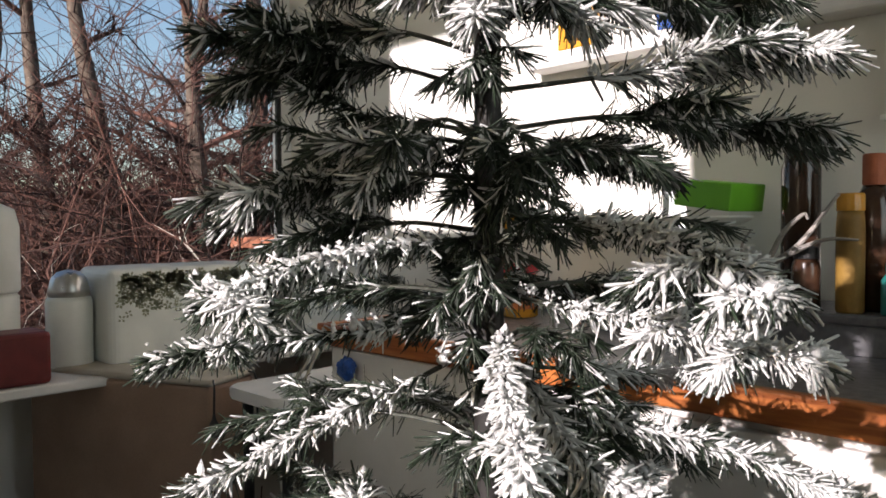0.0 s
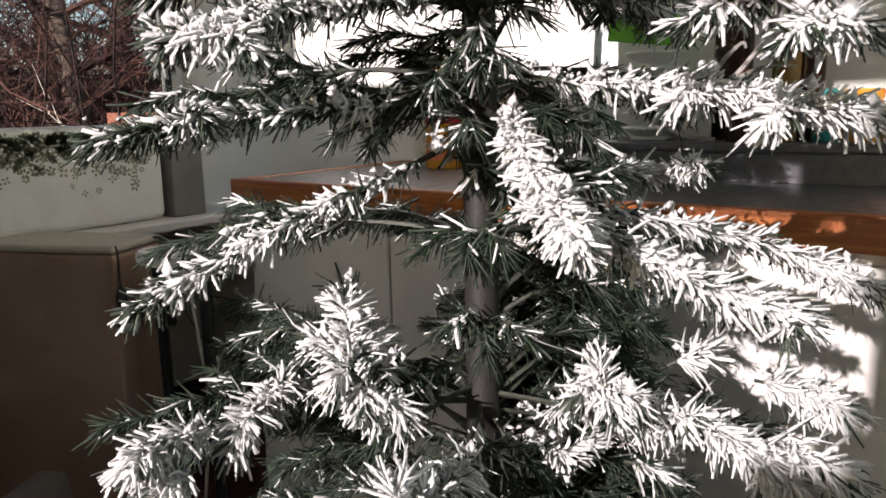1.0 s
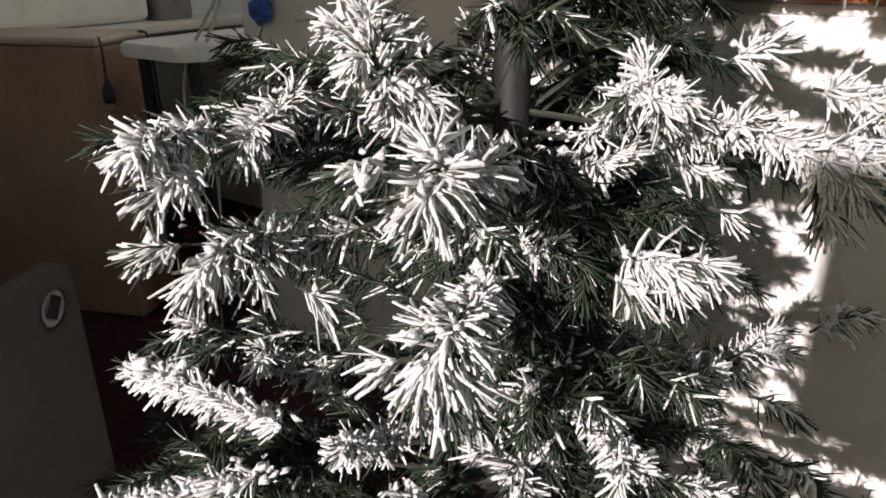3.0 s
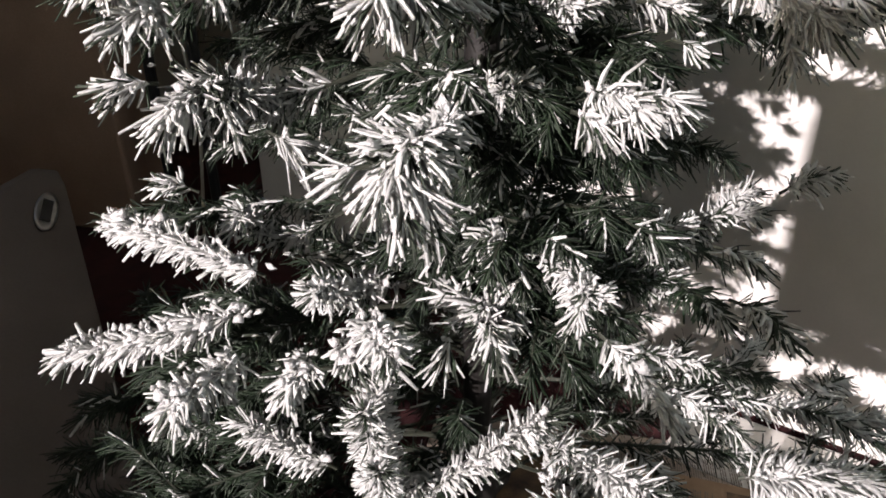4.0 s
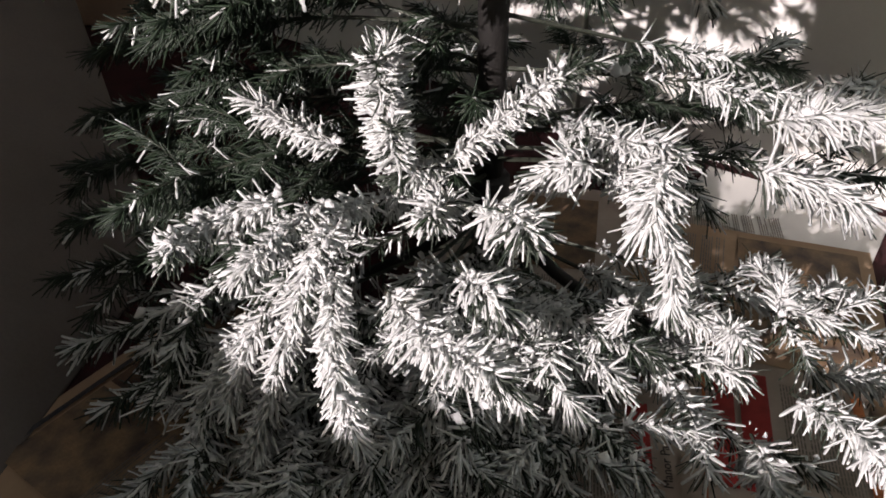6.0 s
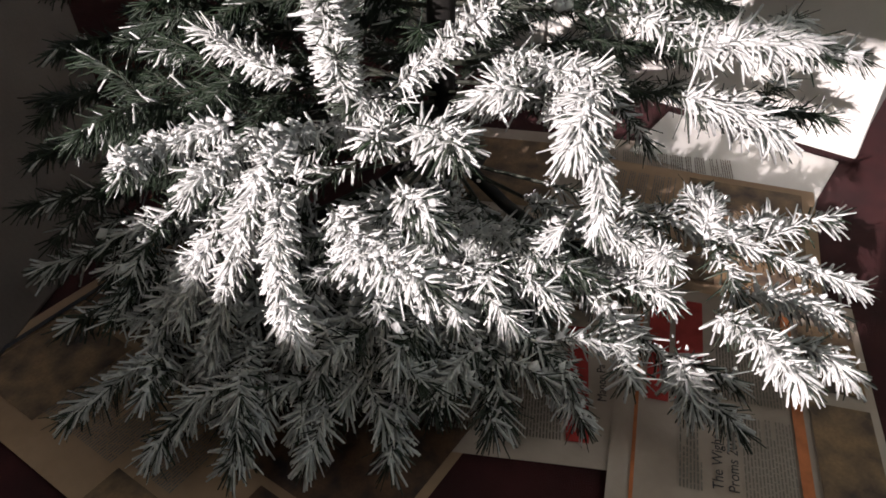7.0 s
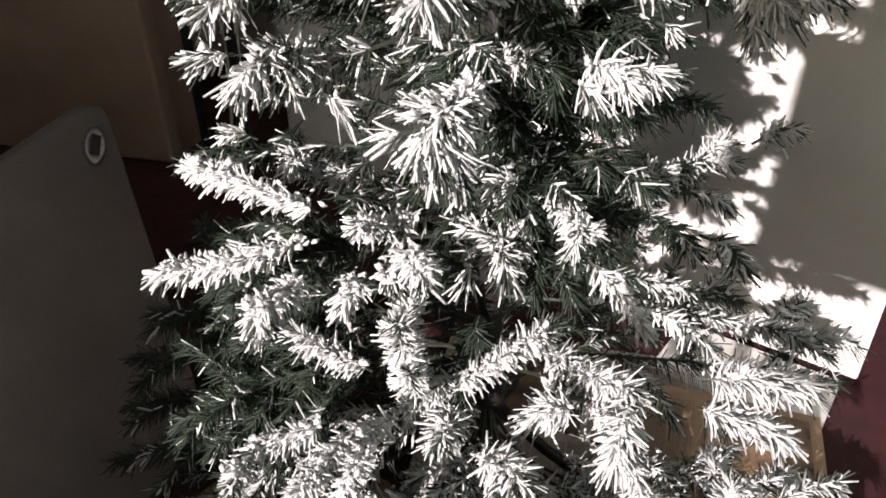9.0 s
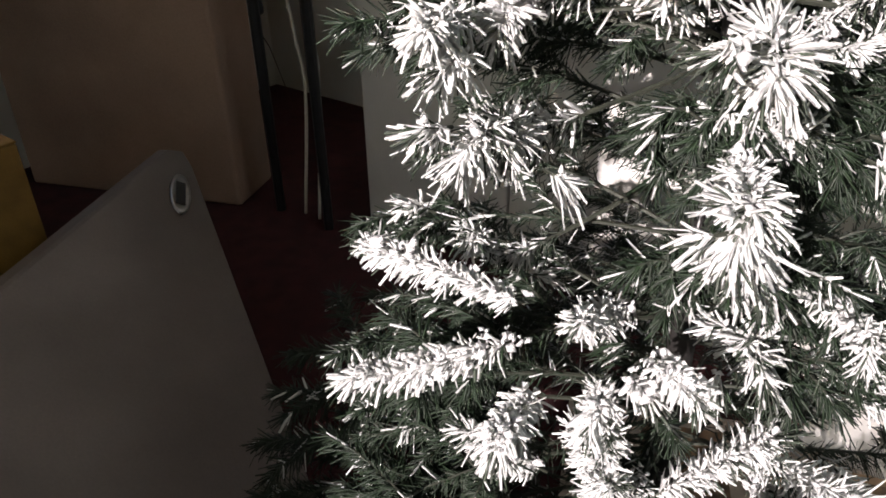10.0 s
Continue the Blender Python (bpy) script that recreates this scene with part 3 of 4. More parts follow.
n2 = sheet((-0.035, 0.91), AT + 6, 0.38, 0.28, 0.001, 2, "newspaper sheet with a red strip and grey columns")
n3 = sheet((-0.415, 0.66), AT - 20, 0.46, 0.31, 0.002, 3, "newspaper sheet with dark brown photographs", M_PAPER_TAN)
n4 = sheet((-0.14, 1.20), AT + 3, 0.42, 0.58, 0.0, 4, "newspaper sheet with pale columns under the stand")
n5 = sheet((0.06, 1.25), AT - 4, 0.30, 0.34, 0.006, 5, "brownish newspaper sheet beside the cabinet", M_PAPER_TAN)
n6 = sheet((-0.14, 0.55), AT - 20, 0.42, 0.30, 0.0, 6, "tan newspaper sheet with large dark photographs", M_PAPER_TAN)

# festival page: banner, headline and columns
printed(n1, "banner", [(-0.02, 0.085, 0.16, 0.110), (-0.02, 0.045, 0.16, 0.078)], M_RED, label="red banner")
printed(n1, "rule", [(-0.19, -0.062, 0.16, -0.050), (-0.19, 0.12, -0.178, -0.05), (-0.19, 0.118, 0.16, 0.122)], M_ORANGE, label="orange rule")
words(n1, "The Wight", -0.125, 0.028, 0.016, M_INK)
words(n1, "Proms 2019", -0.125, 0.012, 0.016, M_INK)
printed(n1, "body_text", lines(rng, -0.13, 0.047, -0.03, 0.072) + lines(rng, -0.13, -0.045, -0.02, 0.006) + lines(rng, 0.0, -0.045, 0.15, 0.03), M_TEXT)
printed(n1, "photo", [(-0.16, -0.135, 0.02, -0.07), (0.04, -0.135, 0.15, -0.07)], M_PHOTO, label="brown printed photograph")
# page with the red strip
printed(n2, "banner", [(-0.16, -0.08, 0.02, -0.055)], M_RED, label="red strip")
words(n2, "Manor Pa", -0.10, -0.100, 0.015, M_INK)
printed(n2, "body_text", lines(rng, -0.16, -0.05, -0.03, 0.10) + lines(rng, -0.01, -0.05, 0.13, 0.10), M_TEXT)
printed(n2, "photo", [(0.05, -0.13, 0.17, -0.06)], M_PHOTO_DARK)
# page with photographs
printed(n3, "photo", [(-0.195, 0.0, -0.06, 0.122), (-0.05, -0.13, 0.08, 0.025)], M_PHOTO, label="brown printed photograph")
printed(n3, "photo", [(-0.05, 0.03, 0.085, 0.122), (0.09, -0.14, 0.20, 0.122)], M_PHOTO_DARK, label="dark printed photograph")
printed(n3, "rule", [(-0.195, 0.128, 0.19, 0.136)], M_INK)
printed(n3, "body_text", lines(rng, -0.18, -0.12, -0.06, 0.0), M_TEXT)
printed(n4, "body_text", lines(rng, -0.18, -0.27, -0.05, 0.20) + lines(rng, 0.02, -0.27, 0.17, -0.02), M_TEXT)
printed(n4, "photo", [(-0.03, 0.02, 0.17, 0.16)], M_PHOTO)
printed(n5, "photo", [(-0.13, -0.15, 0.13, 0.02)], M_PHOTO, label="brown printed photograph")
printed(n5, "body_text", lines(rng, -0.13, 0.04, 0.12, 0.15), M_TEXT)
printed(n6, "photo", [(-0.20, -0.14, 0.01, 0.0), (0.02, -0.14, 0.20, 0.06)], M_PHOTO_DARK)
printed(n6, "photo", [(-0.20, 0.01, -0.06, 0.14)], M_PHOTO, label="brown printed photograph")
printed(n6, "body_text", lines(rng, -0.05, 0.07, 0.06, 0.13) + lines(rng, 0.075, 0.07, 0.19, 0.13), M_TEXT)

# ---- garden beyond the window ----
ground = bmesh.new()
ring = [Vector((-300, -300, 0)), Vector((300, -300, 0)), Vector((300, 300, 0)), Vector((-300, 300, 0))]
ground.faces.new([ground.verts.new(v + Vector((0, 0, -0.45))) for v in ring])
tagged(part("ground", ground, M_EARTH), "brown leaf-littered garden ground", "ground", kind="structure")


def bare_tree(place, height, r, seed, label, lean=(0, 0), limbs=26, twigs=30):
    """A leafless tree: tapered trunk, limbs that fork, fine twigs."""
    rng = random.Random(seed)
    ob = tagged(empty("bare_tree", (*place, -0.45)), label, "tree", "bare garden trees")
    base = Vector((*place, -0.45))
    pts = [base + Vector((lean[0] * k + rng.gauss(0, 0.05), lean[1] * k + rng.gauss(0, 0.05), height * k)) for k in (0, 0.08, 0.16, 0.24, 0.32, 0.42, 0.55, 0.7, 0.85, 1.0)]
    line = smooth_line(pts, 4)
    part("trunk", tube(bmesh.new(), line, [0.78 * r * (1 - 0.8 * i / len(line)) * rng.uniform(0.9, 1.1) for i in range(len(line))], 10), M_BARK, ob, smooth=True)
    crown = bmesh.new()
    for k in range(limbs):
        f = rng.uniform(0.12, 0.95)
        p = line[int(f * (len(line) - 1))]
        a = rng.uniform(0, 2 * math.pi)
        d = Vector((math.cos(a), math.sin(a), rng.uniform(0.2, 0.9))).normalized()
        L = rng.uniform(0.5, 1.4) * (1.1 - f * 0.5)
        lp = [p + d * L * s + Vector((rng.uniform(-1, 1), rng.uniform(-1, 1), rng.uniform(-0.4, 1))) * 0.10 * s for s in (0, 0.33, 0.66, 1)]
        tube(crown, lp, [r * 0.30 * (1 - f * 0.5) * (1 - 0.75 * s) for s in (0, 0.33, 0.66, 1)], 5)
        for j in range(twigs):
            q = lp[rng.randint(1, 3)].lerp(lp[rng.randint(0, 2)], rng.random())
            e = (d + Vector((rng.uniform(-1, 1), rng.uniform(-1, 1), rng.uniform(-0.7, 1)))).normalized()
            l2 = rng.uniform(0.15, 0.55)
            tube(crown, [q, q + e * l2 * 0.5 + Vector((0, 0, rng.uniform(-0.04, 0.04))), q + e * l2 + Vector((0, 0, rng.uniform(-0.1, 0.06)))], [0.005, 0.0035, 0.0015], 4)
    part("crown", crown, M_TWIG, ob)
    return ob


bare_tree((-6.1, 3.05), 6.0, 0.17, 3, "leafless grey-brown tree with a sunlit trunk", (-0.5, -0.5))
bare_tree((-5.3, 3.35), 6.0, 0.14, 5, "leafless brown tree with a slim trunk", (-0.3, -0.1))
bare_tree((-7.5, 2.9), 6.5, 0.16, 7, "leafless tree with tangled limbs", (0.2, -0.5))
bare_tree((-6.8, 4.6), 7.0, 0.22, 9, "broad dark leafless trunk", (0.3, 0.1))
bare_tree((-9.5, 5.2), 7.0, 0.2, 12, "leafless tree in the hedge", (0.2, 0.2))
bare_tree((-9.0, 2.6), 7.0, 0.2, 13, "leafless tree in the hedge", (0.2, 0.2))
bare_tree((-7.0, 6.6), 7.0, 0.2, 15, "leafless tree in the hedge", (0.2, 0.2))


def bramble(name, centre, spread, height, count, seed, mat, thick, label, category, side=3):
    """A tangle of wandering thin stems with short side twigs."""
    rng = random.Random(seed)
    bm = bmesh.new()
    for k in range(count):
        p = Vector((centre[0] + rng.gauss(0, spread[0]), centre[1] + rng.gauss(0, spread[1]), -0.45 + abs(rng.gauss(0, 0.35))))
        a = rng.uniform(0, 2 * math.pi)
        way = Vector((math.cos(a) * 0.7, math.sin(a) * 0.7, rng.uniform(0.3, 1.6) * height / 1.6)).normalized()
        step = rng.uniform(0.10, 0.30) * (0.5 + height / 3)
        w = thick * rng.uniform(0.45, 1.4)
        pts = [p]
        for j in range(6):
            way = (way + Vector((rng.gauss(0, 0.33), rng.gauss(0, 0.33), rng.gauss(-0.10, 0.30)))).normalized()
            pts.append(pts[-1] + way * step)
            if j > 1 and rng.random() < side / 5:
                e = (way + Vector((rng.gauss(0, 0.8), rng.gauss(0, 0.8), rng.gauss(0.1, 0.6)))).normalized()
                m = pts[-1] + e * step * 0.7
                tube(bm, [pts[-1], m, m + (e + Vector((rng.gauss(0, 0.4), rng.gauss(0, 0.4), rng.gauss(0, 0.4)))) * step * 0.6], [w * 0.5, w * 0.4, w * 0.15], 3)
        tube(bm, pts, [w * (1 - 0.13 * j) for j in range(7)], 4)
    return tagged(part(name, bm, mat), label, category, kind="stuff")


bramble("bramble_thicket", (-5.2, 2.4), (0.8, 0.8), 1.1, 900, 31, M_TWIG, 0.007, "tangle of brown bramble stems below the trees", "thicket")
bramble("far_thicket", (-8.0, 4.0), (1.3, 1.9), 2.6, 1500, 33, M_TWIG, 0.011, "dense brown winter hedge", "hedge", 4)
bramble("pale_stems", (-4.3, 2.2), (0.5, 0.6), 1.0, 90, 35, M_CORD, 0.0045, "thin pale arching stems", "stems")
bramble("twiggy_growth", (-6.3, 3.5), (0.9, 1.2), 5.4, 1300, 37, M_TWIG, 0.0085, "tall thin leafless shoots among the trunks", "shoots", 4)
bank = bmesh.new()
rows = []
for i in range(30):
    y = -8 + 26 * i / 29
    rows.append([bank.verts.new((x + 0.5 * noise.noise(Vector((y * 0.6, x, 1))), y, z + 0.35 * noise.noise(Vector((y * 0.5, x * 0.5, 4))))) for x, z in ((-8.8, -0.6), (-9.4, 0.3), (-10.2, 1.1), (-11.2, 1.6), (-13.0, 1.7), (-15.0, -0.6))])
for q, s in zip(rows, rows[1:]):
    for j in range(5):
        bank.faces.new((q[j], q[j + 1], s[j + 1], s[j]))
tagged(part("earth_bank", bank, M_EARTH, smooth=True), "dark brown leaf-littered bank behind the hedge", "bank", kind="structure")
ev = bmesh.new()
rng = random.Random(40)
for k in range(2600):
    c = Vector((-5.2 + rng.gauss(0, 0.5), 5.4 + rng.gauss(0, 0.5), 2.0 + rng.gauss(0, 1.1)))
    d = Vector((rng.gauss(0, 1), rng.gauss(0, 1), rng.gauss(0, 1))).normalized()
    s = d.cross(Vector((rng.gauss(0, 1), rng.gauss(0, 1), rng.gauss(0, 1)))).normalized() * 0.03
    L = rng.uniform(0.06, 0.14)
    ev.faces.new([ev.verts.new(q) for q in (c, c + d * L * 0.5 + s, c + d * L, c + d * L * 0.5 - s)])
evergreen = tagged(empty("evergreen_shrub", (-5.2, 5.4, -0.45)), "tall dark evergreen shrub beside the wall", "shrub")
part("leaves", ev, M_IVY, evergreen)
part("stem", tube(bmesh.new(), [Vector((-5.2, 5.4, -0.45)), Vector((-5.2, 5.4, 1.2)), Vector((-5.15, 5.35, 3.2))], [0.07, 0.05, 0.02], 8), M_BARK, evergreen)
shed = tagged(empty("garden_shed", (-4.0, 3.4, -0.45)), "low pale outbuilding with a terracotta roof", "shed")
part("wall", boxed((-4.6, 3.3, -0.45), (-3.3, 4.6, 0.98)), M_RENDER, shed)
part("roof", boxed((-4.7, 3.2, 0.981), (-3.2, 4.7, 1.06), 0.01), M_ROOF, shed)
part("post", boxed((-3.29, 3.06, -0.45), (-3.05, 3.2, 1.50), 0.01), M_RENDER, shed)

# ---- flocked tree ----
tree = tagged(empty("christmas_tree", (AXIS.x, AXIS.y, FLOOR)), "artificial green Christmas tree flocked with white snow", "christmas tree")
trunk = part("trunk", tube(bmesh.new(), [AXIS + Vector((0, 0, z)) for z in (FLOOR + 0.06, 0.5, 1.0, 1.4, 1.72)], [0.017, 0.017, 0.016, 0.013, 0.006], 12), M_TRUNK, tree, "dark metal pole", smooth=True)
for k in range(4):
    a = radians(20 + 90 * k)
    d = Vector((math.cos(a), math.sin(a), 0))
    part("stand_leg", tube(bmesh.new(), [AXIS + d * 0.015 + Vector((0, 0, FLOOR + 0.16)), AXIS + d * 0.09 + Vector((0, 0, FLOOR + 0.09)), AXIS + d * 0.20 + Vector((0, 0, FLOOR + 0.014)), AXIS + d * 0.24 + Vector((0, 0, FLOOR + 0.012))], [0.009, 0.009, 0.009, 0.010], 8), M_TRUNK, tree, "dark metal foot", smooth=True)
part("stand_collar", lathe([(0.024, 0.13), (0.026, 0.135), (0.026, 0.22), (0.022, 0.225)], 16, pose(AXIS.x, AXIS.y, FLOOR)), M_TRUNK, tree, smooth=True)

trng = np.random.default_rng(7)


def strips(base, way, side, length, width, thick, bent=True):
    """Tapered flat needles, bent or straight, as one array of vertices and faces."""
    n = len(base)
    up = np.cross(way, side)
    up /= np.linalg.norm(up, axis=1)[:, None] + 1e-9
    w, h, L = width[:, None], thick[:, None], length[:, None]
    mid = base + way * L * 0.55 + np.array([0, 0, -1.0]) * L * 0.04 + trng.normal(0, 0.035, (n, 3)) * L
    tip = base + way * L + np.array([0, 0, -1.0]) * L * 0.12 + trng.normal(0, 0.10, (n, 3)) * L
    rings = []
    for c, k in ((base, 0.75), (mid, 1.0), (tip, 0.6)) if bent else ((base, 1.0), (tip, 0.6)):
        rings += [c + side * w * k + up * h * k, c - side * w * k + up * h * k, c - up * h * k]
    v = np.stack(rings, 1).reshape(-1, 3)
    f = np.array([[0, 1, 4, 3], [1, 2, 5, 4], [2, 0, 3, 5], [3, 4, 7, 6], [4, 5, 8, 7], [5, 3, 6, 8]])
    m = 9 if bent else 6
    quads = (f[None, :m - 3] + m * np.arange(n)[:, None, None]).reshape(-1, 4)
    tri = (np.array([[m - 3, m - 2, m - 1]])[None] + m * np.arange(n)[:, None, None]).reshape(-1, 3)
    return v, quads, tri


def as_mesh(name, v, quads, tri, which):
    me = bpy.data.meshes.new(name)
    nq, nt = len(quads), len(tri)
    me.vertices.add(len(v))
    me.vertices.foreach_set("co", v.astype(np.float32).ravel())
    me.loops.add(nq * 4 + nt * 3)
    me.loops.foreach_set("vertex_index", np.concatenate([quads.ravel(), tri.ravel()]).astype(np.int32))
    me.polygons.add(nq + nt)
    me.polygons.foreach_set("loop_start", np.concatenate([np.arange(nq) * 4, nq * 4 + np.arange(nt) * 3]).astype(np.int32))
    me.polygons.foreach_set("material_index", np.concatenate([np.repeat(which, nq // len(which)), np.repeat(which, nt // len(which))]).astype(np.int32))
    me.update(calc_edges=True)
    me.validate()
    return me


OCT = np.array([[1, 0, 0], [-1, 0, 0], [0, 1, 0], [0, -1, 0], [0, 0, 1], [0, 0, -1]], float)
OCT_F = np.array([[0, 2, 4], [2, 1, 4], [1, 3, 4], [3, 0, 4], [2, 0, 5], [1, 2, 5], [3, 1, 5], [0, 3, 5]])


def needles_on(line, start, density, white, bare, length, bent=True):
    """Needles in a brush round one twig. white: share of flocked ones; bare: green share of the tip."""
    p = np.array([list(q) for q in line])
    seg = np.linalg.norm(np.diff(p, axis=0), axis=1)
    s = np.concatenate([[0], np.cumsum(seg)])
    total = s[-1]
    n = max(4, int((total - start) * 100 * density))
    d = start + (total + 0.004 - start) * trng.random(n) ** (0.62 if start > 0.02 else 0.85)
    base = np.stack([np.interp(d, s, p[:, k]) for k in range(3)], 1)
    ahead = np.stack([np.interp(np.minimum(d + 0.01, total), s, p[:, k]) - np.interp(np.minimum(d + 0.01, total) - 0.01, s, p[:, k]) for k in range(3)], 1)
    ahead /= np.linalg.norm(ahead, axis=1)[:, None]
    ref = np.cross(ahead, np.array([0.02, 0.01, 1.0]))
    ref /= np.linalg.norm(ref, axis=1)[:, None]
    up = np.cross(ref, ahead)
    a = np.where(trng.random(n) < 0.5, 0.0, np.pi) + trng.normal(0, 0.68, n)
    radial = np.cos(a)[:, None] * ref + np.sin(a)[:, None] * up
    lay = np.radians(trng.normal(50, 14, n))
    endward = np.clip((d - (total - 0.02)) / 0.02, 0, 1)
    lay *= 1 - 0.7 * endward * trng.uniform(0.3, 1, n)
    way = np.cos(lay)[:, None] * ahead + np.sin(lay)[:, None] * radial
    way += trng.normal(0, 0.14, (n, 3)) + np.array([0, 0, -0.21])
    way /= np.linalg.norm(way, axis=1)[:, None]
    side = np.cross(way, trng.normal(0, 1, (n, 3)))
    side /= np.linalg.norm(side, axis=1)[:, None]
    L = length * trng.uniform(0.45, 1.15, n)
    chance = white * (0.92 + 0.26 * np.sin(a)) * np.where(d > total - bare, 0.15, 1.0) * (np.clip(0.25 + 1.5 * d / total, 0, 1) if start > 0.02 else 1.0)
    patch = np.sin(base @ np.array([95.0, 61, 40])) + np.sin(base @ np.array([-52.0, 88, 71]) + 1.3) + np.sin(base @ np.array([33.0, -70, 104]) + 2.1)
    chance = chance + 0.17 * patch * min(1.0, 2.2 * white)
    kind = np.where(trng.random(n) < chance, 0, np.where(trng.random(n) < 0.04 + 0.7 * white, 2, 1))
    width = np.where(kind == 0, 0.00175, 0.0010) * trng.uniform(0.55, 1.5, n)
    return strips(base, way, side, L, width, width * 0.55, bent), kind


def brush(wire, paths, white, bare, density, length, rng, clumps=1.0, bent=True):
    """Needles and flock along several twigs; the first path is the stem."""
    V, Q, T, K, off = [], [], [], [], 0
    lumps = []
    for i, (line, start) in enumerate(paths):
        (v, q, t), kind = needles_on(line, start, density, white, bare if i < 2 else 0.0, length, bent)
        V.append(v)
        Q.append(q + off)
        T.append(t + off)
        K.append(kind)
        off += len(v)
        tot = sum((b - a).length for a, b in zip(line, line[1:])) - start
        for k in range(int(tot * 100 * 7.0 * clumps * max(0, white - 0.3))):
            f = rng.random() ** 0.8 * (len(line) - 1.001)
            f = max(f, start / max(0.001, tot + start) * (len(line) - 1.001))
            q0 = line[int(f)].lerp(line[int(f) + 1], f - int(f))
            lumps.append((q0 + Vector((rng.gauss(0, 0.006), rng.gauss(0, 0.006), abs(rng.gauss(0.004, 0.006)))), rng.choice((0.0014, 0.0018, 0.0022, 0.0028, 0.0036, 0.0046)) * rng.uniform(0.6, 1.3)))
    tagged(link("needles", as_mesh("needles", np.concatenate(V), np.concatenate(Q), np.concatenate(T), np.concatenate(K)), [M_FLOCK, M_GREEN, M_FROST], wire), kind="stuff")
    if lumps:
        n = len(lumps)
        c, r = np.array([list(l[0]) for l in lumps]), np.array([l[1] for l in lumps])
        v = c[:, None, :] + OCT[None] * r[:, None, None] * trng.uniform(0.4, 1.6, (n, 3))[:, [0, 0, 1, 1, 2, 2], None] * trng.uniform(0.5, 1.4, (n, 6, 1)) + trng.normal(0, 0.0008, (n, 6, 3))
        tri = (OCT_F[None] + 6 * np.arange(n)[:, None, None]).reshape(-1, 3)
        tagged(link("flock_clumps", as_mesh("flock_clumps", v.reshape(-1, 3), np.zeros((0, 4), int), tri, np.zeros(n, int)), M_SNOW, wire), kind="stuff")


def wires(paths):
    made = None
    for i, (line, _) in enumerate(paths):
        r = 0.0030 if i == 0 else 0.0018
        bm = tube(bmesh.new(), line, [r * (1 - 0.6 * k / len(line)) for k in range(len(line))], 5)
        if made is None:
            made = part("branch", bm, M_WIRE, tree)
        else:
            part("twig", bm, M_WIRE, made)
    return made


COUNT = [0]


def spray(root_z, stem, twigs, white=0.9, bare=0.0, density=31.0, length=0.0265, clumps=1.0):
    """A branch from the pole through the places of its stem, with side twigs to given ends."""
    COUNT[0] += 1
    rng = random.Random(500 + COUNT[0])
    stem, density = [Vector(p) for p in stem], density * 1.3
    root = AXIS + Vector((0, 0, root_z))
    root = root + Vector((stem[0].x - root.x, stem[0].y - root.y, 0)).normalized() * 0.014
    if len(stem) > 2:
        stem[-1] = stem[-1] - (stem[-1] - stem[-2]).normalized() * 0.016
    main = smooth_line([root] + stem, 5)
    inner = (stem[0] - root).length
    paths = [(main, max(0.021, inner * 0.72))]
    for tw in twigs:
        pts = [Vector(p) for p in tw]
        if len(pts) == 1:
            near = min(main[len(main) // 3:], key=lambda q: (q - pts[0]).length + 0.3 * (q - main[-1]).length)
            pts = [near] + pts
        if len(pts) == 2:
            sag = (pts[1] - pts[0]).length
            pts = [pts[0], pts[0].lerp(pts[1], 0.5) + Vector((rng.uniform(-0.05, 0.05) * sag, rng.uniform(-0.05, 0.05) * sag, 0.08 * sag)), pts[1]]
        pts[-1] = pts[-1] - (pts[-1] - pts[-2]).normalized() * 0.016
        paths.append((smooth_line(pts, 4), 0.008))
    brush(wires(paths), paths, white, bare, density, length, rng, clumps)


def branch(tip, root_z, white, forks=4, twig=0.11, lift=0.02, bare=0.0, density=25.0, length=0.029):
    """A branch whose side twigs fork off by themselves."""
    COUNT[0] += 1
    rng = random.Random(1000 + COUNT[0])
    root, tip = AXIS + Vector((0, 0, root_z)), Vector(tip)
    tip = tip - (tip - root).normalized() * 0.016
    out = tip - root
    flat = Vector((out.x, out.y, 0)).normalized()
    root = root + flat * 0.014
    main = smooth_line([root, root.lerp(tip, 0.35) + Vector((0, 0, lift)), root.lerp(tip, 0.7) + Vector((0, 0, lift * 0.9)), tip], 6)
    paths = [(main, max(0.021, out.length * 0.25))]
    sidew = Vector((-flat.y, flat.x, 0))
    for k in range(forks):
        f = 0.34 + 0.50 * (k + 0.5) / forks + rng.uniform(-0.04, 0.04)
        p = main[min(len(main) - 2, int(f * (len(main) - 1)))]
        ang = radians(rng.uniform(26, 60)) * (1 if k % 2 else -1)
        d = (flat * math.cos(ang) + sidew * math.sin(ang) + Vector((0, 0, rng.uniform(-0.32, 0.35)))).normalized()
        L = twig * rng.uniform(0.75, 1.2) * (1.1 - 0.35 * f)
        paths.append((smooth_line([p, p + d * L * 0.5 + Vector((0, 0, 0.008)), p + d * L], 3), 0.010))
    brush(wires(paths), paths, white, bare, density, length, rng, 1.0, False)


B = branch
# top tiers, green and bushy
B((0.02, 1.26, 1.313), 1.27, 0.75, 3, 0.10, 0.0, 0.05, density=38.0, length=0.034)
B((-0.40, 0.79, 1.278), 1.27, 0.15, 4, 0.11, density=38.0, length=0.034)
B((-0.47, 0.87, 1.335), 1.31, 0.12, 4, 0.10, density=38.0, length=0.034)
B((-0.37, 0.89, 1.385), 1.37, 0.2, 3, 0.09, density=38.0, length=0.034)
B((0.005, 1.29, 1.215), 1.23, 0.12, 3, 0.09, density=38.0, length=0.034)
B((-0.13, 1.22, 1.19), 1.20, 0.2, 2, 0.07, density=38.0, length=0.034)
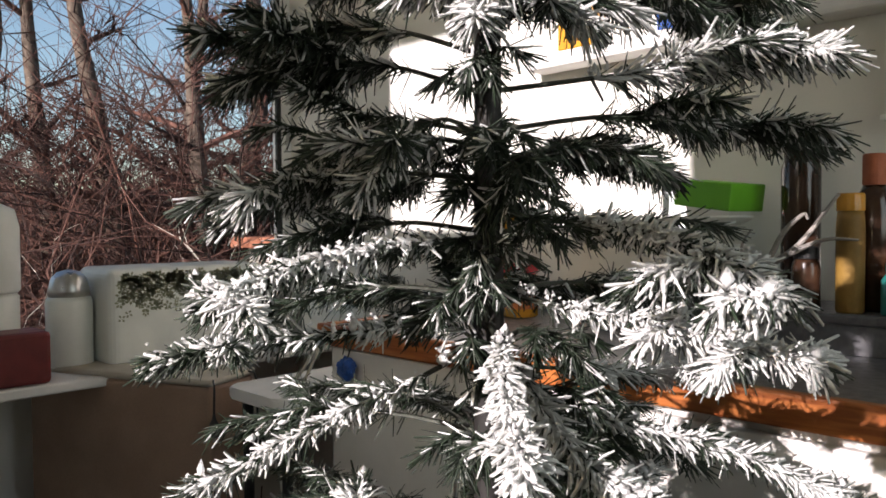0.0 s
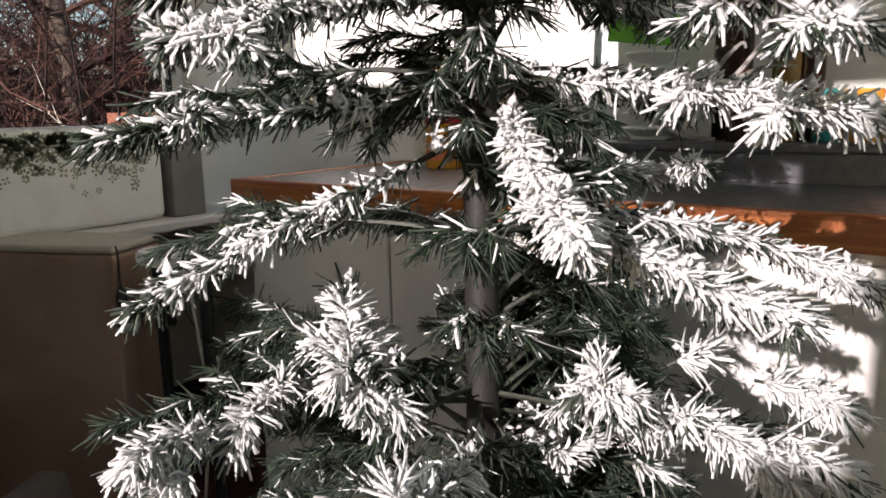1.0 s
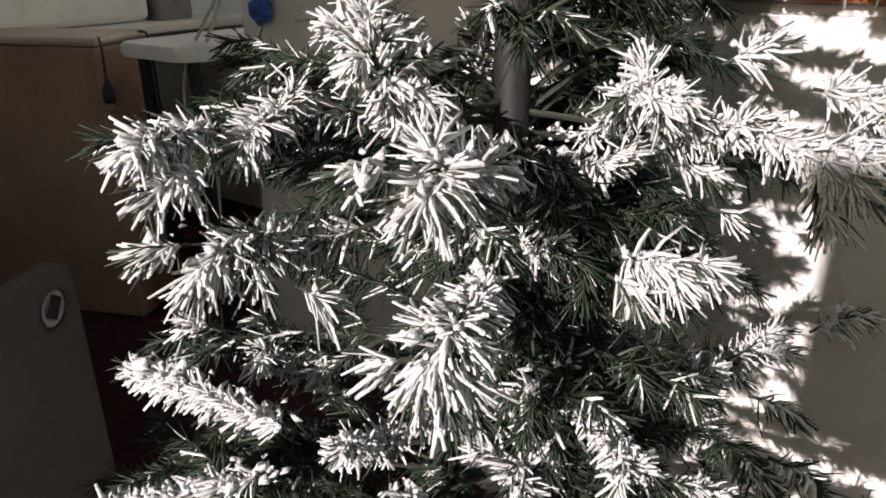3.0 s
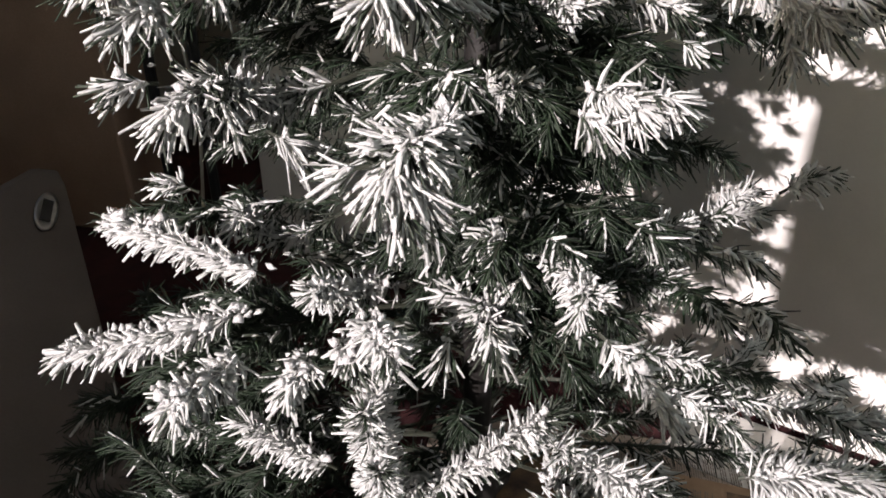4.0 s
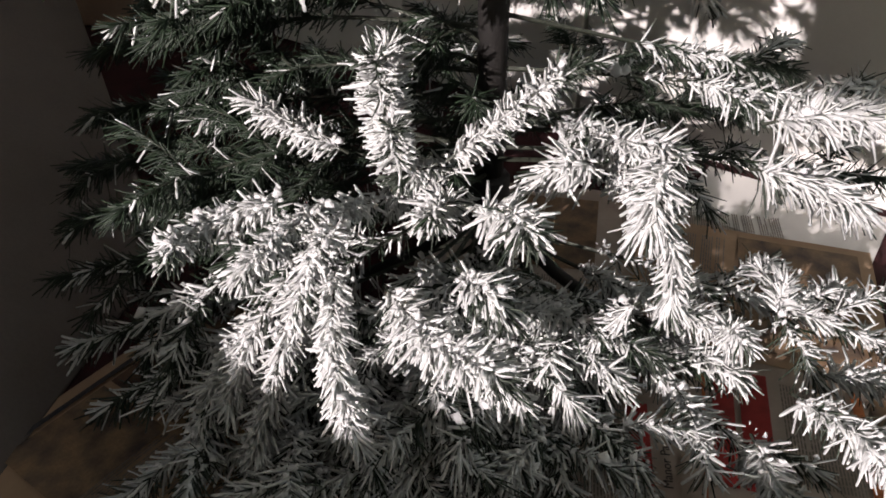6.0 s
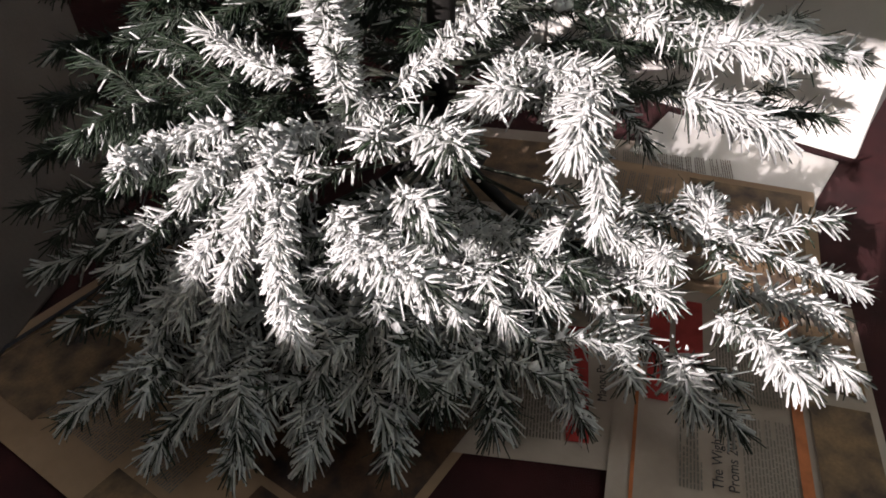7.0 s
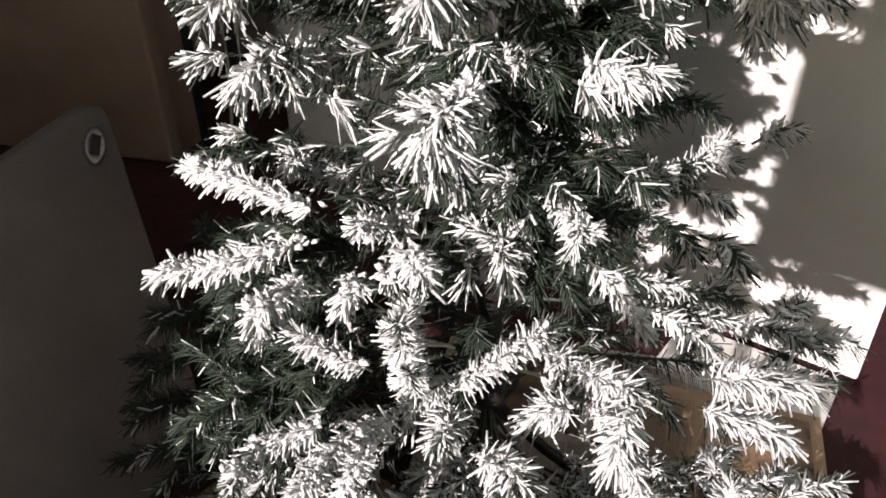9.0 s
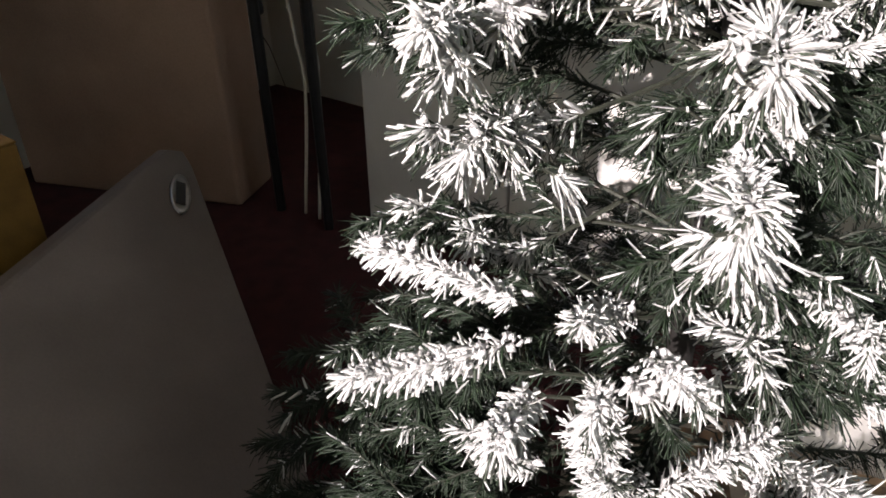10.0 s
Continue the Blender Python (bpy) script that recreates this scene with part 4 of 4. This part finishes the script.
B((-0.45, 0.81, 1.14), 1.18, 0.4, 4, 0.11, density=38.0, length=0.034)
B((-0.13, 0.87, 1.30), 1.34, 0.9, 2, 0.08, density=38.0, length=0.034)
B((-0.10, 1.01, 1.32), 1.33, 0.6, 2, 0.07, density=38.0, length=0.034)
B((-0.08, 1.37, 1.37), 1.36, 0.15, 3, 0.10, density=38.0, length=0.034)
B((-0.245, 0.83, 1.165), 1.21, 0.35, 3, 0.08, density=38.0, length=0.034)
spray(1.15, [(-0.137, 1.018, 1.135), (-0.02, 0.99, 1.12), (0.09, 0.97, 1.075)], [[(0.03, 1.05, 1.09)], [(0.04, 0.91, 1.07)], [(-0.03, 0.92, 1.08)]], 0.75)
spray(1.12, [(-0.22, 0.89, 1.115), (-0.238, 0.80, 1.105), (-0.25, 0.685, 1.074)], [[(-0.32, 0.74, 1.075)], [(-0.17, 0.70, 1.064)]], 0.7, 0.02, length=0.022)
spray(1.045, [(-0.26, 0.87, 1.035), (-0.31, 0.78, 1.03), (-0.36, 0.69, 1.015)], [[(-0.38, 0.77, 1.02)], [(-0.27, 0.74, 1.03)]], 0.55, 0.08, length=0.023)
spray(1.07, [(-0.157, 1.004, 1.055), (-0.03, 1.02, 1.045), (0.09, 1.035, 1.022)], [[(0.05, 1.09, 1.02)], [(0.02, 0.96, 1.015)], [(-0.05, 0.97, 1.03)]], 1.0)
spray(0.99, [(-0.19, 1.07, 0.98), (-0.142, 1.224, 0.96)], [[(-0.07, 1.18, 0.97)]], 0.75)
spray(1.01, [(-0.24, 0.90, 0.985), (-0.28, 0.81, 0.950), (-0.35, 0.70, 0.888)], [[(-0.325, 0.745, 0.905)]], 0.62, 0.03, length=0.021)
spray(1.03, [(-0.157, 0.933, 1.02), (-0.11, 0.885, 0.985), (-0.042, 0.825, 0.945)], [[(-0.105, 0.835, 0.965)], [(-0.06, 0.88, 0.95)]], 1.0, density=33.0, length=0.024)
spray(1.01, [(-0.163, 0.966, 0.996), (-0.094, 0.95, 0.942), (-0.026, 0.948, 0.912), (0.065, 0.963, 0.886)], [[(-0.02, 0.935, 0.925)], [(0.0, 0.965, 0.882)], [(0.045, 0.94, 0.88)]], 1.0, density=35.0, length=0.029)
spray(0.95, [(-0.12, 1.07, 0.935), (-0.02, 1.13, 0.91), (0.09, 1.17, 0.865)], [[(0.03, 1.20, 0.88)]], 0.8)
# tier at chest height: stars of long needles
spray(0.77, [(-0.253, 0.885, 0.765), (-0.264, 0.855, 0.823)], [[(-0.283, 0.866, 0.896)], [(-0.304, 0.838, 0.851)], [(-0.269, 0.898, 0.85)], [(-0.263, 0.818, 0.814)], [(-0.253, 0.903, 0.819)], [(-0.231, 0.838, 0.79)], [(-0.207, 0.863, 0.789)]], 0.9, density=30.0, length=0.027)
spray(0.75, [(-0.309, 1.085, 0.761)], [[(-0.318, 1.072, 0.833)], [(-0.271, 1.11, 0.819)], [(-0.261, 1.026, 0.747)], [(-0.341, 1.062, 0.802)], [(-0.263, 1.081, 0.773)]], 0.75, density=30.0, length=0.03)
spray(0.74, [(-0.178, 1.044, 0.735), (-0.109, 1.011, 0.788)], [[(-0.06, 1.033, 0.809), (-0.025, 1.056, 0.826)], [(-0.125, 0.969, 0.781)], [(-0.123, 1.024, 0.819)], [(-0.062, 1.001, 0.773)], [(-0.084, 0.982, 0.772)]], 0.95, density=33.0, length=0.03)
spray(0.78, [(-0.192, 1.166, 0.746), (-0.171, 1.197, 0.793)], [[(-0.168, 1.229, 0.854)], [(-0.146, 1.22, 0.813)]], 0.9, density=33.0)
spray(0.75, [(-0.381, 0.906, 0.76), (-0.387, 0.855, 0.764)], [[(-0.387, 0.803, 0.761), (-0.38, 0.743, 0.767), (-0.367, 0.703, 0.765)], [(-0.366, 0.766, 0.738), (-0.363, 0.709, 0.732)], [(-0.363, 0.876, 0.789)], [(-0.36, 0.797, 0.745)]], 0.95, density=33.0, length=0.031)
spray(0.75, [(-0.166, 0.864, 0.753), (-0.14, 0.769, 0.775)], [[(-0.14, 0.727, 0.787), (-0.157, 0.695, 0.784)], [(-0.147, 0.753, 0.796)], [(-0.125, 0.723, 0.76)], [(-0.119, 0.765, 0.753)], [(-0.128, 0.792, 0.764)]], 0.9, density=30.0, length=0.033)
spray(0.74, [(-0.194, 0.994, 0.718), (-0.128, 0.974, 0.734)], [[(-0.074, 0.975, 0.74), (-0.029, 0.978, 0.733)], [(-0.104, 1.001, 0.749)], [(-0.036, 0.956, 0.718), (-0.006, 0.958, 0.706)]], 0.62, density=28.0)
spray(0.76, [(-0.088, 1.051, 0.748), (-0.042, 1.042, 0.763)], [[(0.013, 1.066, 0.751), (0.054, 1.049, 0.747), (0.089, 1.04, 0.743)], [(-0.004, 1.104, 0.785), (0.036, 1.109, 0.781), (0.078, 1.1, 0.773)], [(0.013, 1.037, 0.73), (0.04, 1.024, 0.699)], [(0.064, 1.031, 0.724)]], 1.0, density=34.0, length=0.034)
spray(0.7, [(-0.352, 0.866, 0.649), (-0.356, 0.796, 0.677)], [[(-0.369, 0.746, 0.683), (-0.377, 0.704, 0.685)], [(-0.352, 0.725, 0.659)], [(-0.33, 0.775, 0.646)], [(-0.316, 0.803, 0.639), (-0.29, 0.819, 0.62)]], 0.85, density=31.0, length=0.036)
spray(0.68, [(-0.19, 0.93, 0.656), (-0.147, 0.913, 0.676)], [[(-0.095, 0.927, 0.68), (-0.03, 0.925, 0.667)], [(-0.091, 0.911, 0.666), (-0.051, 0.907, 0.65)], [(-0.059, 0.939, 0.677), (-0.013, 0.95, 0.673)]], 0.9, density=36.0, length=0.032)
spray(0.67, [(-0.164, 0.847, 0.662), (-0.131, 0.761, 0.671)], [[(-0.137, 0.732, 0.666), (-0.155, 0.713, 0.661)], [(-0.158, 0.752, 0.678)], [(-0.131, 0.72, 0.643)], [(-0.11, 0.773, 0.658)], [(-0.117, 0.737, 0.623)], [(-0.111, 0.766, 0.609)]], 0.9, density=30.0, length=0.031)
spray(0.6, [(-0.392, 0.889, 0.487), (-0.421, 0.85, 0.522)], [[(-0.447, 0.82, 0.549), (-0.477, 0.786, 0.564)], [(-0.359, 0.856, 0.488), (-0.324, 0.883, 0.478)], [(-0.4, 0.818, 0.519)]], 0.55, density=24.0)
spray(0.6, [(-0.135, 0.928, 0.53)], [[(-0.127, 0.97, 0.555)], [(-0.137, 0.885, 0.525)], [(-0.107, 0.961, 0.541)], [(-0.16, 0.875, 0.555)]], 0.45, density=24.0)
# knee-high tier
spray(0.47, [(-0.258, 0.852, 0.485), (-0.261, 0.791, 0.509)], [[(-0.313, 0.781, 0.512), (-0.393, 0.76, 0.529), (-0.48, 0.731, 0.546)], [(-0.3, 0.748, 0.498), (-0.341, 0.696, 0.487), (-0.416, 0.626, 0.473)], [(-0.189, 0.769, 0.518), (-0.125, 0.732, 0.521)], [(-0.2, 0.753, 0.504), (-0.158, 0.732, 0.501)], [(-0.254, 0.707, 0.493), (-0.246, 0.637, 0.499), (-0.234, 0.62, 0.49)], [(-0.207, 0.735, 0.501), (-0.197, 0.687, 0.482)]], 1.0, density=36.0, length=0.024, clumps=2.6)
spray(0.5, [(-0.134, 0.901, 0.485), (-0.134, 0.859, 0.503)], [[(-0.145, 0.829, 0.492), (-0.135, 0.806, 0.473)], [(-0.102, 0.831, 0.477)], [(-0.116, 0.897, 0.504)], [(-0.169, 0.855, 0.512)]], 0.7, density=28.0, length=0.032)
spray(0.53, [(-0.084, 0.906, 0.533), (-0.047, 0.866, 0.541)], [[(-0.023, 0.841, 0.528), (0.017, 0.835, 0.508), (0.049, 0.844, 0.467)], [(-0.031, 0.878, 0.531)], [(-0.043, 0.838, 0.517)]], 0.85, density=32.0, length=0.02)
spray(0.52, [(-0.093, 1.029, 0.476), (-0.029, 1.004, 0.497)], [[(0.031, 0.987, 0.504), (0.09, 0.958, 0.5)], [(0.045, 0.961, 0.495)]], 0.3, density=24.0)
spray(0.51, [(-0.106, 1.048, 0.487), (-0.055, 1.039, 0.507)], [[(-0.001, 1.037, 0.525), (0.046, 1.04, 0.518)], [(-0.053, 1.055, 0.534)], [(-0.028, 1.057, 0.538)]], 0.7, density=24.0, length=0.028)
spray(0.54, [(-0.104, 1.129, 0.461), (-0.029, 1.13, 0.513)], [[(0.024, 1.153, 0.544), (0.074, 1.169, 0.573)], [(0.02, 1.133, 0.527)], [(0.001, 1.162, 0.546)]], 0.6, density=24.0)
spray(0.37, [(-0.067, 1.147, 0.317), (0, 1.161, 0.314)], [[(0.056, 1.187, 0.306)], [(0.025, 1.182, 0.328)], [(0.032, 1.166, 0.291)]], 0.45, 0.03, density=28.0)
# low tier, two full hubs
spray(0.20, [(-0.22, 0.90, 0.235), (-0.235, 0.842, 0.245)], [[(-0.19, 0.858, 0.268), (-0.14, 0.895, 0.32), (-0.085, 0.927, 0.378)], [(-0.304, 0.835, 0.252), (-0.35, 0.808, 0.282), (-0.40, 0.78, 0.318)], [(-0.235, 0.82, 0.32), (-0.225, 0.80, 0.40)], [(-0.27, 0.875, 0.385)], [(-0.29, 0.86, 0.33)], [(-0.21, 0.80, 0.33)]], 0.95, 0.012, density=33.0, length=0.027)
spray(0.19, [(-0.235, 0.88, 0.21), (-0.245, 0.815, 0.222)], [[(-0.285, 0.73, 0.258), (-0.325, 0.65, 0.25), (-0.30, 0.59, 0.255)], [(-0.23, 0.74, 0.245), (-0.21, 0.68, 0.24), (-0.21, 0.61, 0.13), (-0.22, 0.57, 0.03)], [(-0.20, 0.70, 0.235), (-0.15, 0.64, 0.19), (-0.10, 0.61, 0.13)], [(-0.27, 0.66, 0.17), (-0.285, 0.55, 0.03)], [(-0.24, 0.62, 0.25)], [(-0.25, 0.66, 0.19), (-0.25, 0.58, 0.10)]], 0.95, 0.012, density=35.0, length=0.024, clumps=1.6)
spray(0.18, [(-0.20, 0.88, 0.215), (-0.165, 0.80, 0.245)], [[(-0.10, 0.775, 0.285), (-0.02, 0.747, 0.306)], [(-0.10, 0.75, 0.24), (-0.03, 0.732, 0.228)], [(-0.17, 0.73, 0.20), (-0.09, 0.70, 0.20), (-0.005, 0.69, 0.205)], [(-0.16, 0.76, 0.15), (-0.12, 0.72, 0.10)]], 1.0, density=35.0, length=0.031)
spray(0.24, [(-0.10, 0.97, 0.28), (0.0, 0.945, 0.300)], [[(0.07, 0.975, 0.335), (0.178, 1.012, 0.358)], [(0.07, 0.975, 0.29), (0.168, 1.035, 0.25)], [(-0.04, 0.89, 0.30), (-0.08, 0.838, 0.297)], [(0.024, 0.857, 0.264)]], 1.0, density=37.0, length=0.034)
spray(0.20, [(-0.09, 0.96, 0.25), (0.016, 0.912, 0.268)], [[(0.026, 0.872, 0.18), (-0.03, 0.862, 0.07)], [(0.055, 0.88, 0.16)]], 0.95, density=33.0, length=0.023)
spray(0.10, [(-0.05, 0.98, 0.10), (0.08, 0.98, 0.10)], [[(0.10, 1.04, 0.125), (0.09, 1.09, 0.13)], [(0.12, 1.08, 0.075), (0.178, 1.20, 0.045)], [(0.13, 0.99, 0.125), (0.12, 1.03, 0.16)], [(0.12, 0.94, 0.12)]], 0.9, density=32.0, length=0.029)
spray(0.03, [(-0.04, 0.99, 0.05), (0.11, 0.97, 0.055)], [[(0.18, 1.01, 0.06), (0.285, 1.055, 0.05)], [(0.17, 0.94, 0.085), (0.23, 0.91, 0.10), (0.283, 0.88, 0.095)], [(0.15, 0.90, 0.05), (0.20, 0.84, 0.04)], [(0.24, 0.98, 0.05), (0.32, 0.98, 0.04)]], 0.9, density=30.0, length=0.03)
# low twigs in the shade, flock cut back so their colour carries it
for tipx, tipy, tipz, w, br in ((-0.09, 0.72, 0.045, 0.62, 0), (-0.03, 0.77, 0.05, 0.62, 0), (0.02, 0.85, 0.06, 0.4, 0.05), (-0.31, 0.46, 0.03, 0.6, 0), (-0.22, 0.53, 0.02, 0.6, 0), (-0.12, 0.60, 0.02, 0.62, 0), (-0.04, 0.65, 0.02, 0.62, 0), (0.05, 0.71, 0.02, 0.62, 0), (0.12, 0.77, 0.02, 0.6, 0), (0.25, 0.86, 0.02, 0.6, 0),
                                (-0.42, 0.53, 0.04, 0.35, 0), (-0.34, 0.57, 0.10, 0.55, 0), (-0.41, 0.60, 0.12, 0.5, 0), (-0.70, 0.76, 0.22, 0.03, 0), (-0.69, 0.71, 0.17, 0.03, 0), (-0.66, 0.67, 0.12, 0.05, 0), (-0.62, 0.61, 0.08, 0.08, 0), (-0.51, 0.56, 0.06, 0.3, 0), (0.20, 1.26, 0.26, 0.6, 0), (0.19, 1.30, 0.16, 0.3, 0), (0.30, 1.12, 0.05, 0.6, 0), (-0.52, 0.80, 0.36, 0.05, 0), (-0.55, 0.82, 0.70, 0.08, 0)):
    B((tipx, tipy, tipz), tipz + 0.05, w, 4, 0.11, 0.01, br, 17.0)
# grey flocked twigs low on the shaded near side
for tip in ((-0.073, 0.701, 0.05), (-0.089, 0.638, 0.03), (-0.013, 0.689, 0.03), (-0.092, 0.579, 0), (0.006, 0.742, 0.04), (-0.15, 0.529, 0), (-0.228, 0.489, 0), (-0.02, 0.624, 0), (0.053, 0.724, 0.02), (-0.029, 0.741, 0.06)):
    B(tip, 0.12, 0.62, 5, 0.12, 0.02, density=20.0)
# short inner twigs round the pole, nearly unflocked to darken the shadowed gaps
irng = random.Random(52)
for k in range(22):
    z = 0.10 + 1.30 * (k + irng.random()) / 22
    a = radians(irng.uniform(-150, 10))
    r = irng.uniform(0.08, 0.14)
    B((AXIS.x + r * math.cos(a), AXIS.y + r * math.sin(a), z + irng.uniform(-0.03, 0.05)), z, 0.06, 2, 0.05, density=18.0)
for k in range(8):
    z = 0.44 + 0.26 * (k + irng.random()) / 8
    a = radians(irng.uniform(-95, -25))
    r = irng.uniform(0.07, 0.15)
    B((AXIS.x + r * math.cos(a), AXIS.y + r * math.sin(a), z + irng.uniform(0.0, 0.06)), z, 0.10, 3, 0.06, density=19.0)
# twigs low before the board, left unflocked to darken them as deep shade
for k in range(7):
    B((irng.uniform(-0.66, -0.46), irng.uniform(0.62, 0.80), 0.06 + 0.36 * k / 7), 0.10 + 0.36 * k / 7, 0.03, 5, 0.12, density=17.0)
for k in range(14):
    z = 0.94 + 0.44 * (k + irng.random()) / 14
    a = radians(irng.uniform(-110, -10))
    r = irng.uniform(0.06, 0.10)
    B((AXIS.x + r * math.cos(a), AXIS.y + r * math.sin(a), z + irng.uniform(0.0, 0.05)), z, 0.12, 2, 0.045, density=17.0)
# twigs at the shaded side, nearly unflocked so their colour holds the shade
for tip, z in (((-0.69, 1.05, 0.77), 0.75), ((-0.63, 1.06, 0.72), 0.72), ((-0.72, 1.08, 0.69), 0.68), ((-0.66, 1.05, 0.63), 0.62), ((-0.60, 1.08, 0.56), 0.56)):
    B(tip, z, 0.06, 5, 0.11, density=16.0)
# full dark heart of the tree, added to keep sun off the cabinets
for k in range(42):
    z = 0.40 + 0.46 * (k + irng.random()) / 42
    a = radians(irng.uniform(-60, 85) if z < 0.66 else irng.uniform(45, 130))
    r = irng.uniform(0.13, 0.23)
    B((AXIS.x + r * math.cos(a), AXIS.y + r * math.sin(a), z + irng.uniform(-0.02, 0.05)), z, 0.05, 4, 0.07, density=15.0)
# far side and crown
frng = random.Random(77)
for z, n, r in ((0.08, 6, 0.50), (0.20, 6, 0.47), (0.34, 6, 0.43), (0.50, 6, 0.40), (0.68, 6, 0.36), (0.86, 5, 0.32), (1.02, 6, 0.29), (1.09, 3, 0.28), (1.18, 5, 0.26)):
    for k in range(n):
        a = radians(52 + 170 * (k + frng.uniform(0.1, 0.9)) / n)
        rr2 = r * frng.uniform(0.85, 1.05)
        B((AXIS.x + rr2 * math.cos(a), AXIS.y + rr2 * math.sin(a), z + frng.uniform(-0.04, 0.04)), z + frng.uniform(0.0, 0.06), 0.12, 4, 0.11, density=15.0)
for z, n, r in ((1.45, 6, 0.21), (1.55, 5, 0.16), (1.64, 5, 0.11)):
    for k in range(n):
        a = 2 * math.pi * (k + frng.uniform(0, 0.6)) / n
        B((AXIS.x + r * math.cos(a), AXIS.y + r * math.sin(a), z), z + 0.01, 0.45, 3, 0.07, density=15.0)
